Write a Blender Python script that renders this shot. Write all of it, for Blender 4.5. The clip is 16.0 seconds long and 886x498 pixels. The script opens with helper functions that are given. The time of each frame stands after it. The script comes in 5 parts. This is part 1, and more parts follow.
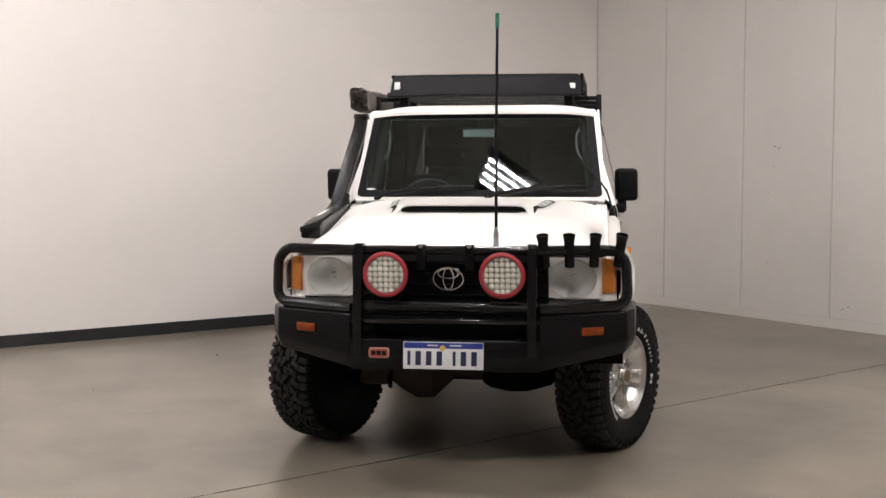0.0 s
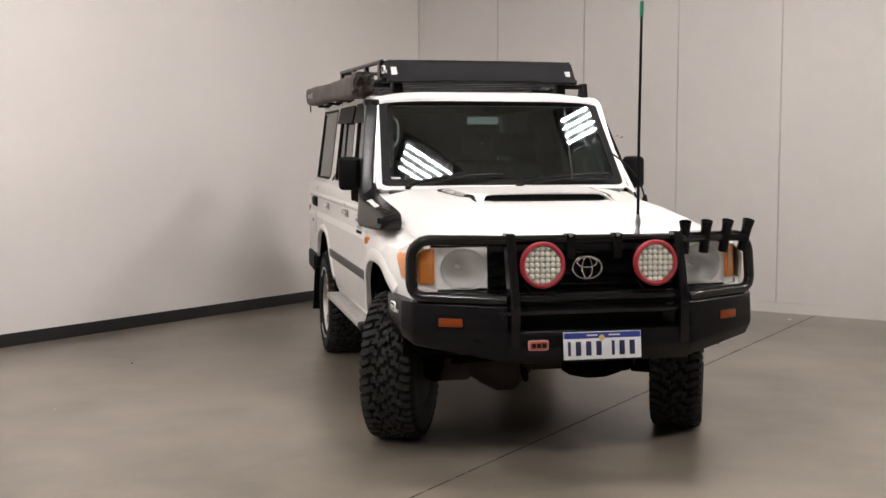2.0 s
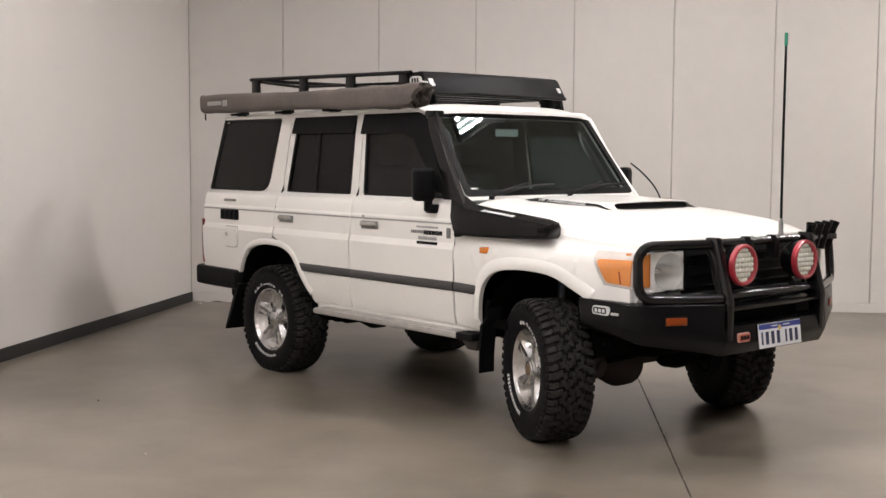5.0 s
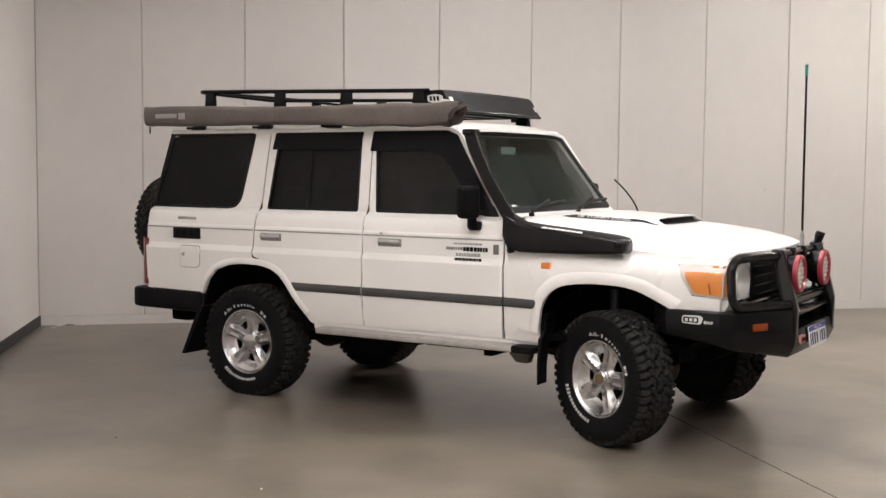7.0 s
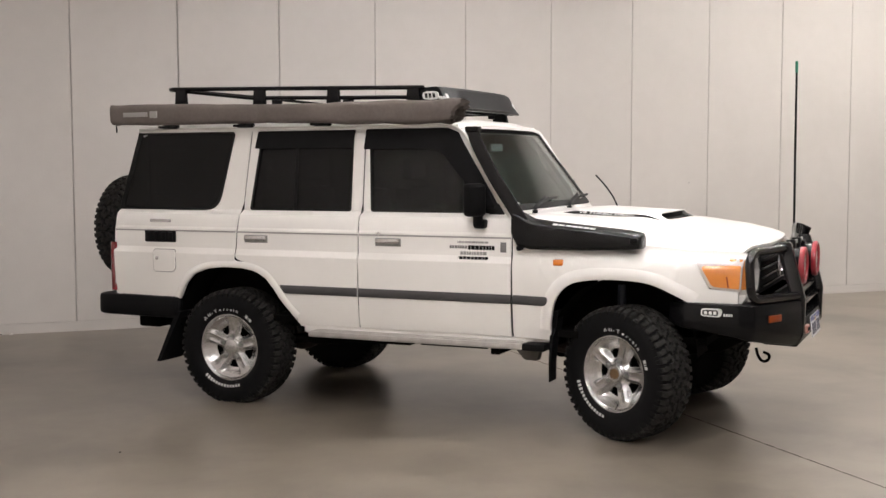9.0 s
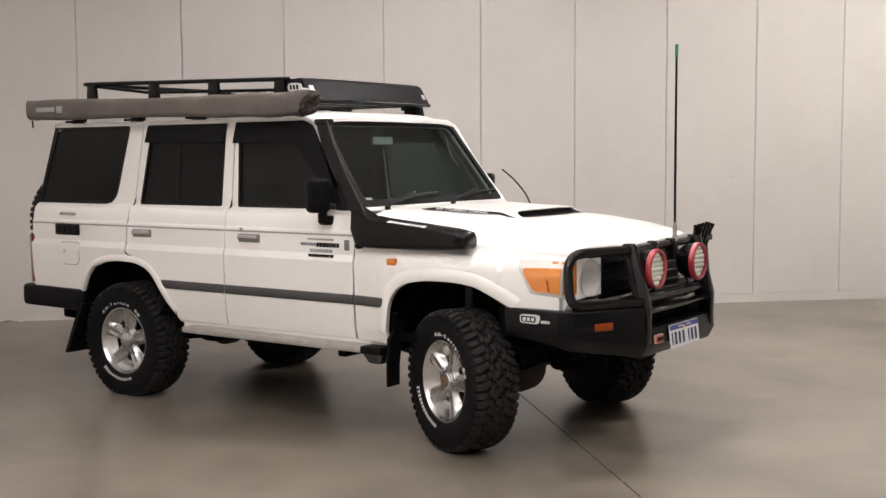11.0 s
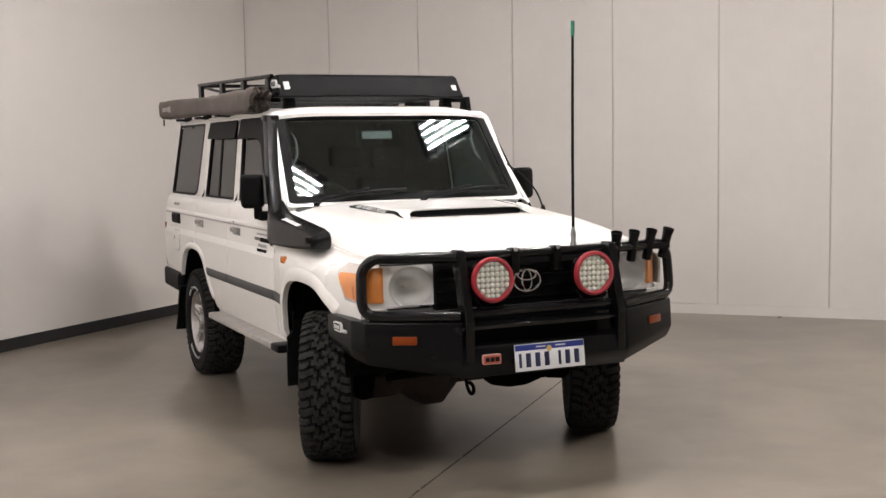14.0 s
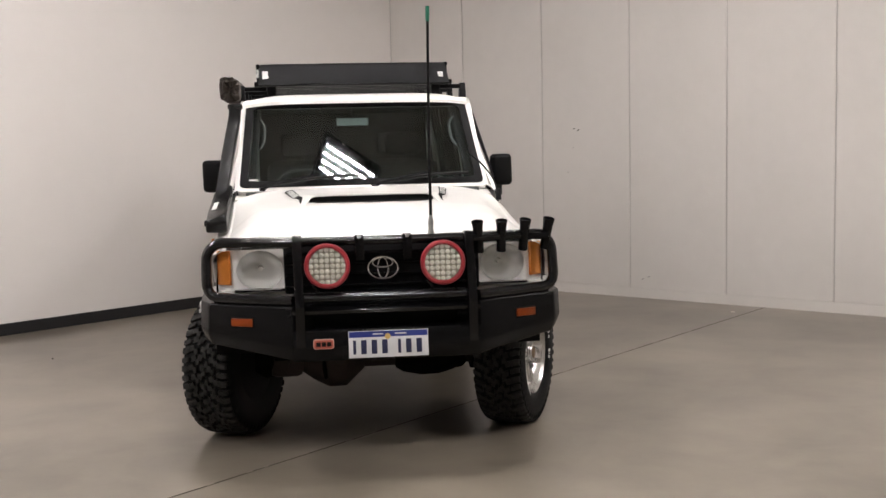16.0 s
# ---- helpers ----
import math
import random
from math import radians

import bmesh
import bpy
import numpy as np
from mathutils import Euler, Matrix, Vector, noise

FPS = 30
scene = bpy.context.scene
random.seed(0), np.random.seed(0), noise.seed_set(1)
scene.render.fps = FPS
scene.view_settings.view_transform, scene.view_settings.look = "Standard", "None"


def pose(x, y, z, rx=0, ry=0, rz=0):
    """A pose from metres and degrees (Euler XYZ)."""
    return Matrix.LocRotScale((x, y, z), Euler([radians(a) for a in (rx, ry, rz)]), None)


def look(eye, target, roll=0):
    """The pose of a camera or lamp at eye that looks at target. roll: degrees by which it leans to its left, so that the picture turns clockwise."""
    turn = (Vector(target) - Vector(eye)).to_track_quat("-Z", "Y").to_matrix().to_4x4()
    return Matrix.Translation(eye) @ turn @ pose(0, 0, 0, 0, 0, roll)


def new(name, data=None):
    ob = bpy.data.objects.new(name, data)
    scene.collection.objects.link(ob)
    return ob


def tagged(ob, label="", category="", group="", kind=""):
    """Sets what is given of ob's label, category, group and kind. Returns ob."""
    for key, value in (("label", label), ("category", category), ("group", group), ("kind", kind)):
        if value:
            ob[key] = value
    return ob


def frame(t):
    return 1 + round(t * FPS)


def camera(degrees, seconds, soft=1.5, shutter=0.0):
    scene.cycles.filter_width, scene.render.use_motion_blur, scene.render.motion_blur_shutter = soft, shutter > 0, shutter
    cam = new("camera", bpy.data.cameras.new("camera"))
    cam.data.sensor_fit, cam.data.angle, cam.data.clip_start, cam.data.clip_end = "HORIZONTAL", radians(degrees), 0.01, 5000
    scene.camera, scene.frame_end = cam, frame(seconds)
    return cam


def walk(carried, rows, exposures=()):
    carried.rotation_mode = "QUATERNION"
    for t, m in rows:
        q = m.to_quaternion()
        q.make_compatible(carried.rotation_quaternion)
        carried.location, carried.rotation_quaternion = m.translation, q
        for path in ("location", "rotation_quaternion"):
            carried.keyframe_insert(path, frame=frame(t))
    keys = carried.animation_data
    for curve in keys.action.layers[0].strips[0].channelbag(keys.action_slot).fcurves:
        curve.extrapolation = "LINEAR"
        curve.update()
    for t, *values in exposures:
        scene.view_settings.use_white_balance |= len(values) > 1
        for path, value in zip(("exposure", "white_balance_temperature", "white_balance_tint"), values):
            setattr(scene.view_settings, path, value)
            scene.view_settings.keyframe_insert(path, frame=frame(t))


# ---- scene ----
cam = camera(41.0, 16.0)
PATH = [
    (0, (0.746, -6.326, 1.551), (0.473, -4.351, 1.392), -0.2),
    (0.5, (0.066, -6.259, 1.555), (-0.017, -4.267, 1.395), -0.2),
    (1, (-0.586, -6.286, 1.56), (-0.495, -4.294, 1.398), -0.2),
    (1.5, (-1.229, -6.133, 1.551), (-0.975, -4.157, 1.377), -0.1),
    (2, (-1.874, -6.049, 1.549), (-1.447, -4.104, 1.37), 0.0),
    (2.5, (-2.473, -5.867, 1.553), (-1.884, -3.964, 1.369), -0.1),
    (3, (-3.126, -5.716, 1.572), (-2.372, -3.873, 1.388), 0.0),
    (3.5, (-3.696, -5.449, 1.561), (-2.784, -3.678, 1.379), 0.1),
    (4, (-4.305, -5.196, 1.57), (-3.255, -3.502, 1.395), 0.2),
    (4.5, (-4.819, -4.862, 1.54), (-3.649, -3.248, 1.378), 0.3),
    (6.8, (-6.881, -2.877, 1.584), (-5.214, -1.781, 1.432), 0.5),
    (7, (-6.995, -2.676, 1.592), (-5.297, -1.629, 1.449), 0.5),
    (7.5, (-7.26, -2.2, 1.612), (-5.492, -1.276, 1.47), 0.5),
    (8, (-7.305, -1.766, 1.576), (-5.48, -0.958, 1.436), 0.4),
    (8.5, (-7.384, -1.596, 1.581), (-5.535, -0.847, 1.444), 0.3),
    (9, (-7.364, -1.8, 1.604), (-5.546, -0.981, 1.454), -0.1),
    (9.5, (-7.127, -2.229, 1.612), (-5.343, -1.34, 1.449), -0.3),
    (10, (-6.777, -2.675, 1.62), (-5.03, -1.717, 1.446), -0.4),
    (10.2, (-6.641, -2.854, 1.612), (-4.912, -1.865, 1.441), -0.3),
    (12.5, (-4.45, -4.799, 1.613), (-3.169, -3.272, 1.443), -0.8),
    (13, (-3.892, -5.143, 1.625), (-2.761, -3.502, 1.452), -0.8),
    (13.5, (-3.321, -5.448, 1.619), (-2.339, -3.714, 1.447), -0.9),
    (14, (-2.756, -5.764, 1.63), (-1.927, -3.952, 1.451), -0.9),
    (14.5, (-2.182, -6.012, 1.634), (-1.518, -4.135, 1.448), -1.0),
    (15, (-1.604, -6.272, 1.623), (-1.088, -4.349, 1.435), -1.0),
    (15.5, (-1.006, -6.373, 1.614), (-0.61, -4.422, 1.423), -1.1),
    (16, (-0.388, -6.451, 1.606), (-0.153, -4.475, 1.41), -1.2),
]
walk(cam, [(t, look(eye, target, roll)) for t, eye, target, roll in PATH], [(0.0, 0.0), (16.0, 0.0)])

# ---- light ----
world = bpy.data.worlds.new("world")
scene.world = world
world.use_nodes = True
world.node_tree.nodes["Background"].inputs[0].default_value = (0.9, 0.93, 1.0, 1)
world.node_tree.nodes["Background"].inputs[1].default_value = 0.02
LAMP = 366.0


# ---- materials ----
def shader(name, color, rough=0.5, metal=0.0, coat=0.0, vary=0.0, scale=8.0, bump=0.0, bump_scale=60.0, rough_vary=0.0, spec=0.5):
    """A principled material whose colour and gloss vary with noise at two scales."""
    m = bpy.data.materials.new(name)
    m.use_nodes = True
    n, link = m.node_tree.nodes, m.node_tree.links.new
    p = n["Principled BSDF"]
    p.inputs["Base Color"].default_value = (*color, 1)
    p.inputs["Roughness"].default_value = rough
    p.inputs["Metallic"].default_value = metal
    p.inputs["Coat Weight"].default_value = coat
    p.inputs["Coat Roughness"].default_value = 0.06
    p.inputs["Specular IOR Level"].default_value = spec
    if vary or bump or rough_vary:
        at = n.new("ShaderNodeTexCoord").outputs["Object"]
    if vary or rough_vary:
        big, small = n.new("ShaderNodeTexNoise"), n.new("ShaderNodeTexNoise")
        big.inputs["Scale"].default_value, small.inputs["Scale"].default_value = scale, scale * 9
        big.inputs["Detail"].default_value = small.inputs["Detail"].default_value = 5
        link(at, big.inputs["Vector"]), link(at, small.inputs["Vector"])
        both = n.new("ShaderNodeMath")
        both.operation = "MULTIPLY_ADD"
        link(small.outputs["Fac"], both.inputs[0])
        both.inputs[1].default_value = 0.4
        link(big.outputs["Fac"], both.inputs[2])
    if vary:
        ramp = n.new("ShaderNodeMapRange")
        ramp.inputs[1].default_value, ramp.inputs[2].default_value = 0.4, 1.0
        ramp.inputs[3].default_value, ramp.inputs[4].default_value = 1 - vary, 1 + vary
        link(both.outputs[0], ramp.inputs[0])
        mul = n.new("ShaderNodeVectorMath")
        mul.operation = "SCALE"
        mul.inputs[0].default_value = color
        link(ramp.outputs[0], mul.inputs["Scale"])
        link(mul.outputs[0], p.inputs["Base Color"])
    if rough_vary:
        r = n.new("ShaderNodeMapRange")
        r.inputs[1].default_value, r.inputs[2].default_value = 0.4, 1.0
        r.inputs[3].default_value, r.inputs[4].default_value = rough - rough_vary, rough + rough_vary
        link(both.outputs[0], r.inputs[0])
        link(r.outputs[0], p.inputs["Roughness"])
    if bump:
        t = n.new("ShaderNodeTexNoise")
        t.inputs["Scale"].default_value, t.inputs["Detail"].default_value = bump_scale, 6
        b = n.new("ShaderNodeBump")
        b.inputs["Strength"].default_value, b.inputs["Distance"].default_value = bump, 0.01
        link(at, t.inputs["Vector"]), link(t.outputs["Fac"], b.inputs["Height"]), link(b.outputs[0], p.inputs["Normal"])
    return m


def pane(name, tint, gloss=0.0, ior=1.5):
    """Thin window glass: clear or tinted, with a real mirror reflection that grows with the angle."""
    m = bpy.data.materials.new(name)
    m.use_nodes = True
    n, link = m.node_tree.nodes, m.node_tree.links.new
    n.remove(n["Principled BSDF"])
    clear, shine, mix, face, power, scale = (n.new("ShaderNode" + k) for k in ("BsdfTransparent", "BsdfGlossy", "MixShader", "LayerWeight", "Math", "Math"))
    clear.inputs[0].default_value = (*tint, 1)
    shine.inputs["Roughness"].default_value = gloss
    base = ((ior - 1) / (ior + 1)) ** 2
    face.inputs["Blend"].default_value = 0.5
    power.operation, scale.operation = "POWER", "MULTIPLY_ADD"
    power.inputs[1].default_value = 5.0
    scale.inputs[1].default_value, scale.inputs[2].default_value = 1 - base, base
    link(face.outputs["Facing"], power.inputs[0]), link(power.outputs[0], scale.inputs[0])
    link(scale.outputs[0], mix.inputs[0]), link(clear.outputs[0], mix.inputs[1]), link(shine.outputs[0], mix.inputs[2])
    link(mix.outputs[0], n["Material Output"].inputs[0])
    return m


def glow(name, color, strength):
    m = bpy.data.materials.new(name)
    m.use_nodes = True
    p = m.node_tree.nodes["Principled BSDF"]
    p.inputs["Base Color"].default_value = (0.8, 0.8, 0.8, 1)
    p.inputs["Emission Color"].default_value = (*color, 1)
    p.inputs["Emission Strength"].default_value = strength
    return m


PAINT = shader("white_paint", (0.80, 0.787, 0.752), 0.36, coat=0.5, vary=0.02, scale=3, rough_vary=0.05)
BLACK = shader("black_powder_coat", (0.004, 0.004, 0.0045), 0.27, vary=0.2, scale=12, bump=0.03, bump_scale=400, spec=0.17)
TUBING = shader("gloss_black_tube", (0.004, 0.004, 0.0045), 0.15, vary=0.2, scale=12, bump=0.012, bump_scale=300, spec=0.42)
STEP = shader("worn_silver_step", (0.40, 0.385, 0.36), 0.5, metal=0.3, vary=0.2, scale=12)
CORNERLENS = shader("clear_corner_lens", (0.56, 0.51, 0.46), 0.25, coat=0.4, vary=0.12, scale=14)
MARKER = shader("dark_amber_lens", (0.22, 0.04, 0.006), 0.3, coat=0.25, spec=0.2, vary=0.15, scale=40)
MATTE = shader("black_plastic", (0.0055, 0.0055, 0.006), 0.5, vary=0.2, scale=15, bump=0.1, bump_scale=300, spec=0.09)
SNORK = shader("snorkel_plastic", (0.0045, 0.0043, 0.0043), 0.25, vary=0.2, scale=10, bump=0.04, bump_scale=250, spec=0.2)
FRIT = shader("black_screen_border", (0.004, 0.004, 0.0042), 0.5, spec=0.08)
SEAL = shader("rubber_seal", (0.006, 0.006, 0.006), 0.6, spec=0.2)
TYRE = shader("tyre_rubber", (0.005, 0.005, 0.0055), 0.6, spec=0.12, vary=0.25, scale=14, bump=0.15, bump_scale=180)
TREAD = shader("tread_rubber", (0.025, 0.024, 0.0225), 0.75, spec=0.12, vary=0.4, scale=26, bump=0.3, bump_scale=150)
LUGS = shader("shoulder_rubber", (0.007, 0.007, 0.0068), 0.7, spec=0.12, vary=0.3, scale=20, bump=0.2, bump_scale=150)
WHITE = shader("white_lettering", (0.62, 0.62, 0.60), 0.6, vary=0.2, scale=40)
ALLOY = shader("silver_alloy", (0.54, 0.535, 0.53), 0.27, metal=1.0, vary=0.06, scale=20)
WELL = shader("shaded_alloy", (0.22, 0.215, 0.21), 0.4, metal=0.8)
CHROME = shader("chrome", (0.75, 0.75, 0.76), 0.08, metal=1.0)
STEEL = shader("dull_steel", (0.30, 0.30, 0.29), 0.4, metal=0.8, vary=0.2, scale=30)
STEEL_DARK = shader("dusty_steel", (0.085, 0.078, 0.070), 0.6, metal=0.3, vary=0.3, scale=14)
# underside near-black: the shade under the car is put into the colour
UNDER = shader("shade_black_underbody", (0.003, 0.0027, 0.0025), 0.9, vary=0.5, scale=9, spec=0.05)
DIFFC = shader("rusty_axle", (0.022, 0.013, 0.010), 0.8, vary=0.5, scale=12)
TRIM = shader("grey_moulding", (0.050, 0.049, 0.050), 0.5, vary=0.1)
GREYLINE = shader("grey_pinstripe", (0.30, 0.295, 0.285), 0.4)
DECAL = shader("grey_decal", (0.16, 0.155, 0.15), 0.45, vary=0.25, scale=60)
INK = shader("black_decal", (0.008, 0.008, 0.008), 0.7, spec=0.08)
CANVAS = shader("grey_canvas", (0.118, 0.099, 0.089), 0.85, vary=0.22, scale=5, bump=0.25, bump_scale=28)
ORANGE = shader("amber_lens", (0.66, 0.19, 0.018), 0.16, coat=1.0, vary=0.18, scale=45)
REDLENS = shader("red_lens", (0.20, 0.01, 0.014), 0.15, coat=1.0)
RED = shader("red_bezel", (0.30, 0.018, 0.028), 0.4, coat=0.3, vary=0.15, scale=30)
REFLECTOR = shader("lamp_reflector", (0.95, 0.95, 0.94), 0.14, metal=0.4)
PALEAMBER = shader("pale_amber_lens", (0.66, 0.23, 0.045), 0.18, coat=1.0, vary=0.1, scale=12)
HAZE = shader("headlamp_surround", (0.82, 0.81, 0.79), 0.20, metal=0.2, coat=1.0, vary=0.12, scale=14)
LEDS = shader("led_cells", (0.90, 0.90, 0.82), 0.12, metal=0.0, coat=1.0)
LEDGRID = shader("led_reflector", (0.36, 0.36, 0.29), 0.35, metal=0.2)
# cabin cloth and trim near-black: the dim interior is put into the colour
CABIN_SHADE = shader("shade_black_cabin", (0.006, 0.006, 0.0065), 0.9, vary=0.2, scale=20, bump=0.2)
DASH = shader("dashboard_plastic", (0.055, 0.061, 0.061), 0.6, vary=0.12, scale=10)
BLUE = shader("plate_blue", (0.02, 0.035, 0.22), 0.35)
NAVY = shader("plate_ink", (0.014, 0.018, 0.06), 0.4)
PLATE = shader("plate_white", (0.72, 0.73, 0.74), 0.35, coat=0.3, vary=0.08, scale=20)
GREEN = shader("green_cap", (0.02, 0.20, 0.12), 0.4)
GLASS = pane("windscreen_glass", (0.68, 0.76, 0.75), ior=1.72)
TINT = pane("dark_tinted_glass", (0.10, 0.105, 0.105), ior=1.36)
FRONT_TINT = pane("smoked_glass", (0.27, 0.31, 0.305), ior=1.40)
LENS = pane("clear_lens", (0.86, 0.86, 0.84))


# ---- builders ----
def part(name, bm, material, parent, label="", smooth=35):
    me = bpy.data.meshes.new(name)
    if isinstance(bm, tuple):
        me.from_pydata(bm[0], [], bm[1])
        bm = bmesh.new()
        bm.from_mesh(me)
    bmesh.ops.recalc_face_normals(bm, faces=bm.faces)
    bm.to_mesh(me)
    bm.free()
    for f in me.polygons:
        f.use_smooth = smooth > 0
    if smooth:
        me.set_sharp_from_angle(angle=radians(smooth))
    me.materials.append(material)
    if parent and (parent.name.startswith("four_wheel") or parent.parent) and not (parent.name.startswith("wheel") or name == "wheel" or "aerial" in name + parent.name):
        for v in me.vertices:
            # the body sits a touch askew on its springs
            v.co.x -= 0.015 * max(0.0, v.co.z - 0.75) + 0.004 * (v.co.y + 0.8)
            v.co.z += 0.0045 - 0.0038 * v.co.y
    ob = new(name, me)
    if parent:
        ob.parent = parent
    if label:
        ob["label"] = label
    return ob


def thing(name, label, category, at=(0, 0, 0), group="", kind=""):
    ob = new(name)
    ob.location = at
    return tagged(ob, label, category, group, kind)


def box(bm, x0, x1, y0, y1, z0, z1, bevel=0.0, m=None, seg=2):
    (x0, x1), (y0, y1), (z0, z1) = sorted((x0, x1)), sorted((y0, y1)), sorted((z0, z1))
    made = bmesh.ops.create_cube(bm, size=1)["verts"]
    for v in made:
        v.co = Vector(((x0 + x1) / 2 + v.co.x * (x1 - x0), (y0 + y1) / 2 + v.co.y * (y1 - y0), (z0 + z1) / 2 + v.co.z * (z1 - z0)))
    edges = {e for v in made for e in v.link_edges}
    if bevel:
        out = bmesh.ops.bevel(bm, geom=list(edges), offset=bevel, segments=seg, affect="EDGES", profile=0.5)
        made = list({v for f in out["faces"] for v in f.verts} | {v for v in made if v.is_valid})
    if m:
        bmesh.ops.transform(bm, matrix=m, verts=made)
    return bm


def boxed(*args, **kw):
    return box(bmesh.new(), *args, **kw)


def prism(bm, outline, a, b, axis="x", bevel=0.0):
    """An outline in the other two axes, drawn out from a to b along the axis."""
    place = {"x": lambda u, v, w: (w, u, v), "y": lambda u, v, w: (u, w, v), "z": lambda u, v, w: (u, v, w)}[axis]
    lower = [bm.verts.new(place(u, v, a)) for u, v in outline]
    upper = [bm.verts.new(place(u, v, b)) for u, v in outline]
    faces = [bm.faces.new(lower), bm.faces.new(upper[::-1])]
    for i in range(len(outline)):
        j = (i + 1) % len(outline)
        faces.append(bm.faces.new((lower[i], upper[i], upper[j], lower[j])))
    bmesh.ops.recalc_face_normals(bm, faces=faces)
    if bevel:
        bmesh.ops.bevel(bm, geom=list({e for f in faces for e in f.edges}), offset=bevel, segments=2, affect="EDGES", profile=0.5)
    return bm


def rounded(points, radius, steps=5):
    """A closed outline with its corners rounded; radius is one number or one for each corner."""
    out, count = [], len(points)
    for i, p in enumerate(points):
        r = radius[i] if isinstance(radius, (list, tuple)) else radius
        p, a, b = Vector(p), Vector(points[i - 1]), Vector(points[(i + 1) % count])
        u, w = (a - p), (b - p)
        d = min(r, u.length * 0.49, w.length * 0.49)
        if d < 1e-5:
            out.append(tuple(p))
            continue
        s, e = p + u.normalized() * d, p + w.normalized() * d
        for k in range(steps + 1):
            t = k / steps
            out.append(tuple(s * (1 - t) ** 2 + p * (2 * t * (1 - t)) + e * t**2))
    return out


def bent(points, radius, steps=6):
    """An open polyline in space with rounded bends."""
    pts, out = [Vector(p) for p in points], [Vector(points[0])]
    for a, p, b in zip(pts, pts[1:], pts[2:]):
        u, w = a - p, b - p
        d = min(radius, u.length * 0.49, w.length * 0.49)
        s, e = p + u.normalized() * d, p + w.normalized() * d
        out += [s * (1 - t) ** 2 + p * (2 * t * (1 - t)) + e * t**2 for t in (k / steps for k in range(steps + 1))]
    return out + [pts[-1]]


def tube(bm, points, radius, bend=0.0, sides=14, flat=1.0):
    """A round bar along a polyline; radius may be one number or one for each point."""
    path = bent(points, bend) if bend else [Vector(p) for p in points]
    rings, up = [], None
    for i, p in enumerate(path):
        way = (path[min(i + 1, len(path) - 1)] - path[max(i - 1, 0)]).normalized()
        if up is None:
            up = way.orthogonal().normalized()
        up = (up - way * up.dot(way)).normalized()
        side = way.cross(up)
        r = radius[i] if isinstance(radius, (list, tuple)) else radius
        rings.append([bm.verts.new(p + (up * math.cos(a) + side * math.sin(a) * flat) * r) for a in (2 * math.pi * k / sides for k in range(sides))])
    for a, b in zip(rings, rings[1:]):
        for k in range(sides):
            bm.faces.new((a[k], a[(k + 1) % sides], b[(k + 1) % sides], b[k]))
    bm.faces.new(rings[0][::-1]), bm.faces.new(rings[-1])
    return bm


def lathe(bm, profile, m=None, sides=48, axis="x", caps=True):
    """Spins a profile of (along, radius) round the axis."""
    rings = []
    for a, r in profile:
        ring = []
        for k in range(sides):
            c, s = math.cos(2 * math.pi * k / sides) * r, math.sin(2 * math.pi * k / sides) * r
            co = Vector((a, c, s) if axis == "x" else (c, a, s) if axis == "y" else (c, s, a))
            ring.append(bm.verts.new(m @ co if m else co))
        rings.append(ring)
    for a, b in zip(rings, rings[1:]):
        for k in range(sides):
            bm.faces.new((a[k], a[(k + 1) % sides], b[(k + 1) % sides], b[k]))
    if caps and profile[0][1] > 1e-4:
        bm.faces.new(rings[0][::-1])
    if caps and profile[-1][1] > 1e-4:
        bm.faces.new(rings[-1])
    bmesh.ops.remove_doubles(bm, verts=bm.verts, dist=1e-6)
    return bm


def sheet(outline, holes, place, cuts_a=(), cuts_b=(), thick=(0.02, 0, 0)):
    """A panel: a flat outline (a, b) with holes, cut along lines, laid into space by place(a, b), and given a thickness."""
    bm = bmesh.new()
    for loop in (outline, *holes):
        vs = [bm.verts.new((a, b, 0)) for a, b in loop]
        for i in range(len(vs)):
            bm.edges.new((vs[i], vs[(i + 1) % len(vs)]))
    bmesh.ops.triangle_fill(bm, use_beauty=True, use_dissolve=False, edges=bm.edges[:], normal=(0, 0, 1))
    for cuts, no in ((cuts_a, (1, 0, 0)), (cuts_b, (0, 1, 0))):
        for c in cuts:
            co = (c, 0, 0) if no[0] else (0, c, 0)
            bmesh.ops.bisect_plane(bm, geom=bm.verts[:] + bm.edges[:] + bm.faces[:], dist=1e-5, plane_co=co, plane_no=no)
    bm.verts.index_update()
    front = [Vector(place(v.co.x, v.co.y)) for v in bm.verts]
    faces = [[v.index for v in f.verts] for f in bm.faces]
    rim = [[v.index for v in e.verts] for e in bm.edges if len(e.link_faces) == 1]
    bm.free()
    back, n = [p + Vector(thick) for p in front], len(front)
    out = bmesh.new()
    vs = [out.verts.new(p) for p in front + back]
    for f in faces:
        out.faces.new([vs[i] for i in f])
        out.faces.new([vs[i + n] for i in reversed(f)])
    for a, b in rim:
        out.faces.new((vs[a], vs[b], vs[b + n], vs[a + n]))
    return out


def grid(nx, ny, place):
    """A surface of nx by ny cells; place(u, v) for u, v from 0 to 1."""
    vs = [tuple(place(i / nx, j / ny)) for j in range(ny + 1) for i in range(nx + 1)]
    fs = [(j * (nx + 1) + i, j * (nx + 1) + i + 1, (j + 1) * (nx + 1) + i + 1, (j + 1) * (nx + 1) + i) for j in range(ny) for i in range(nx)]
    return vs, fs


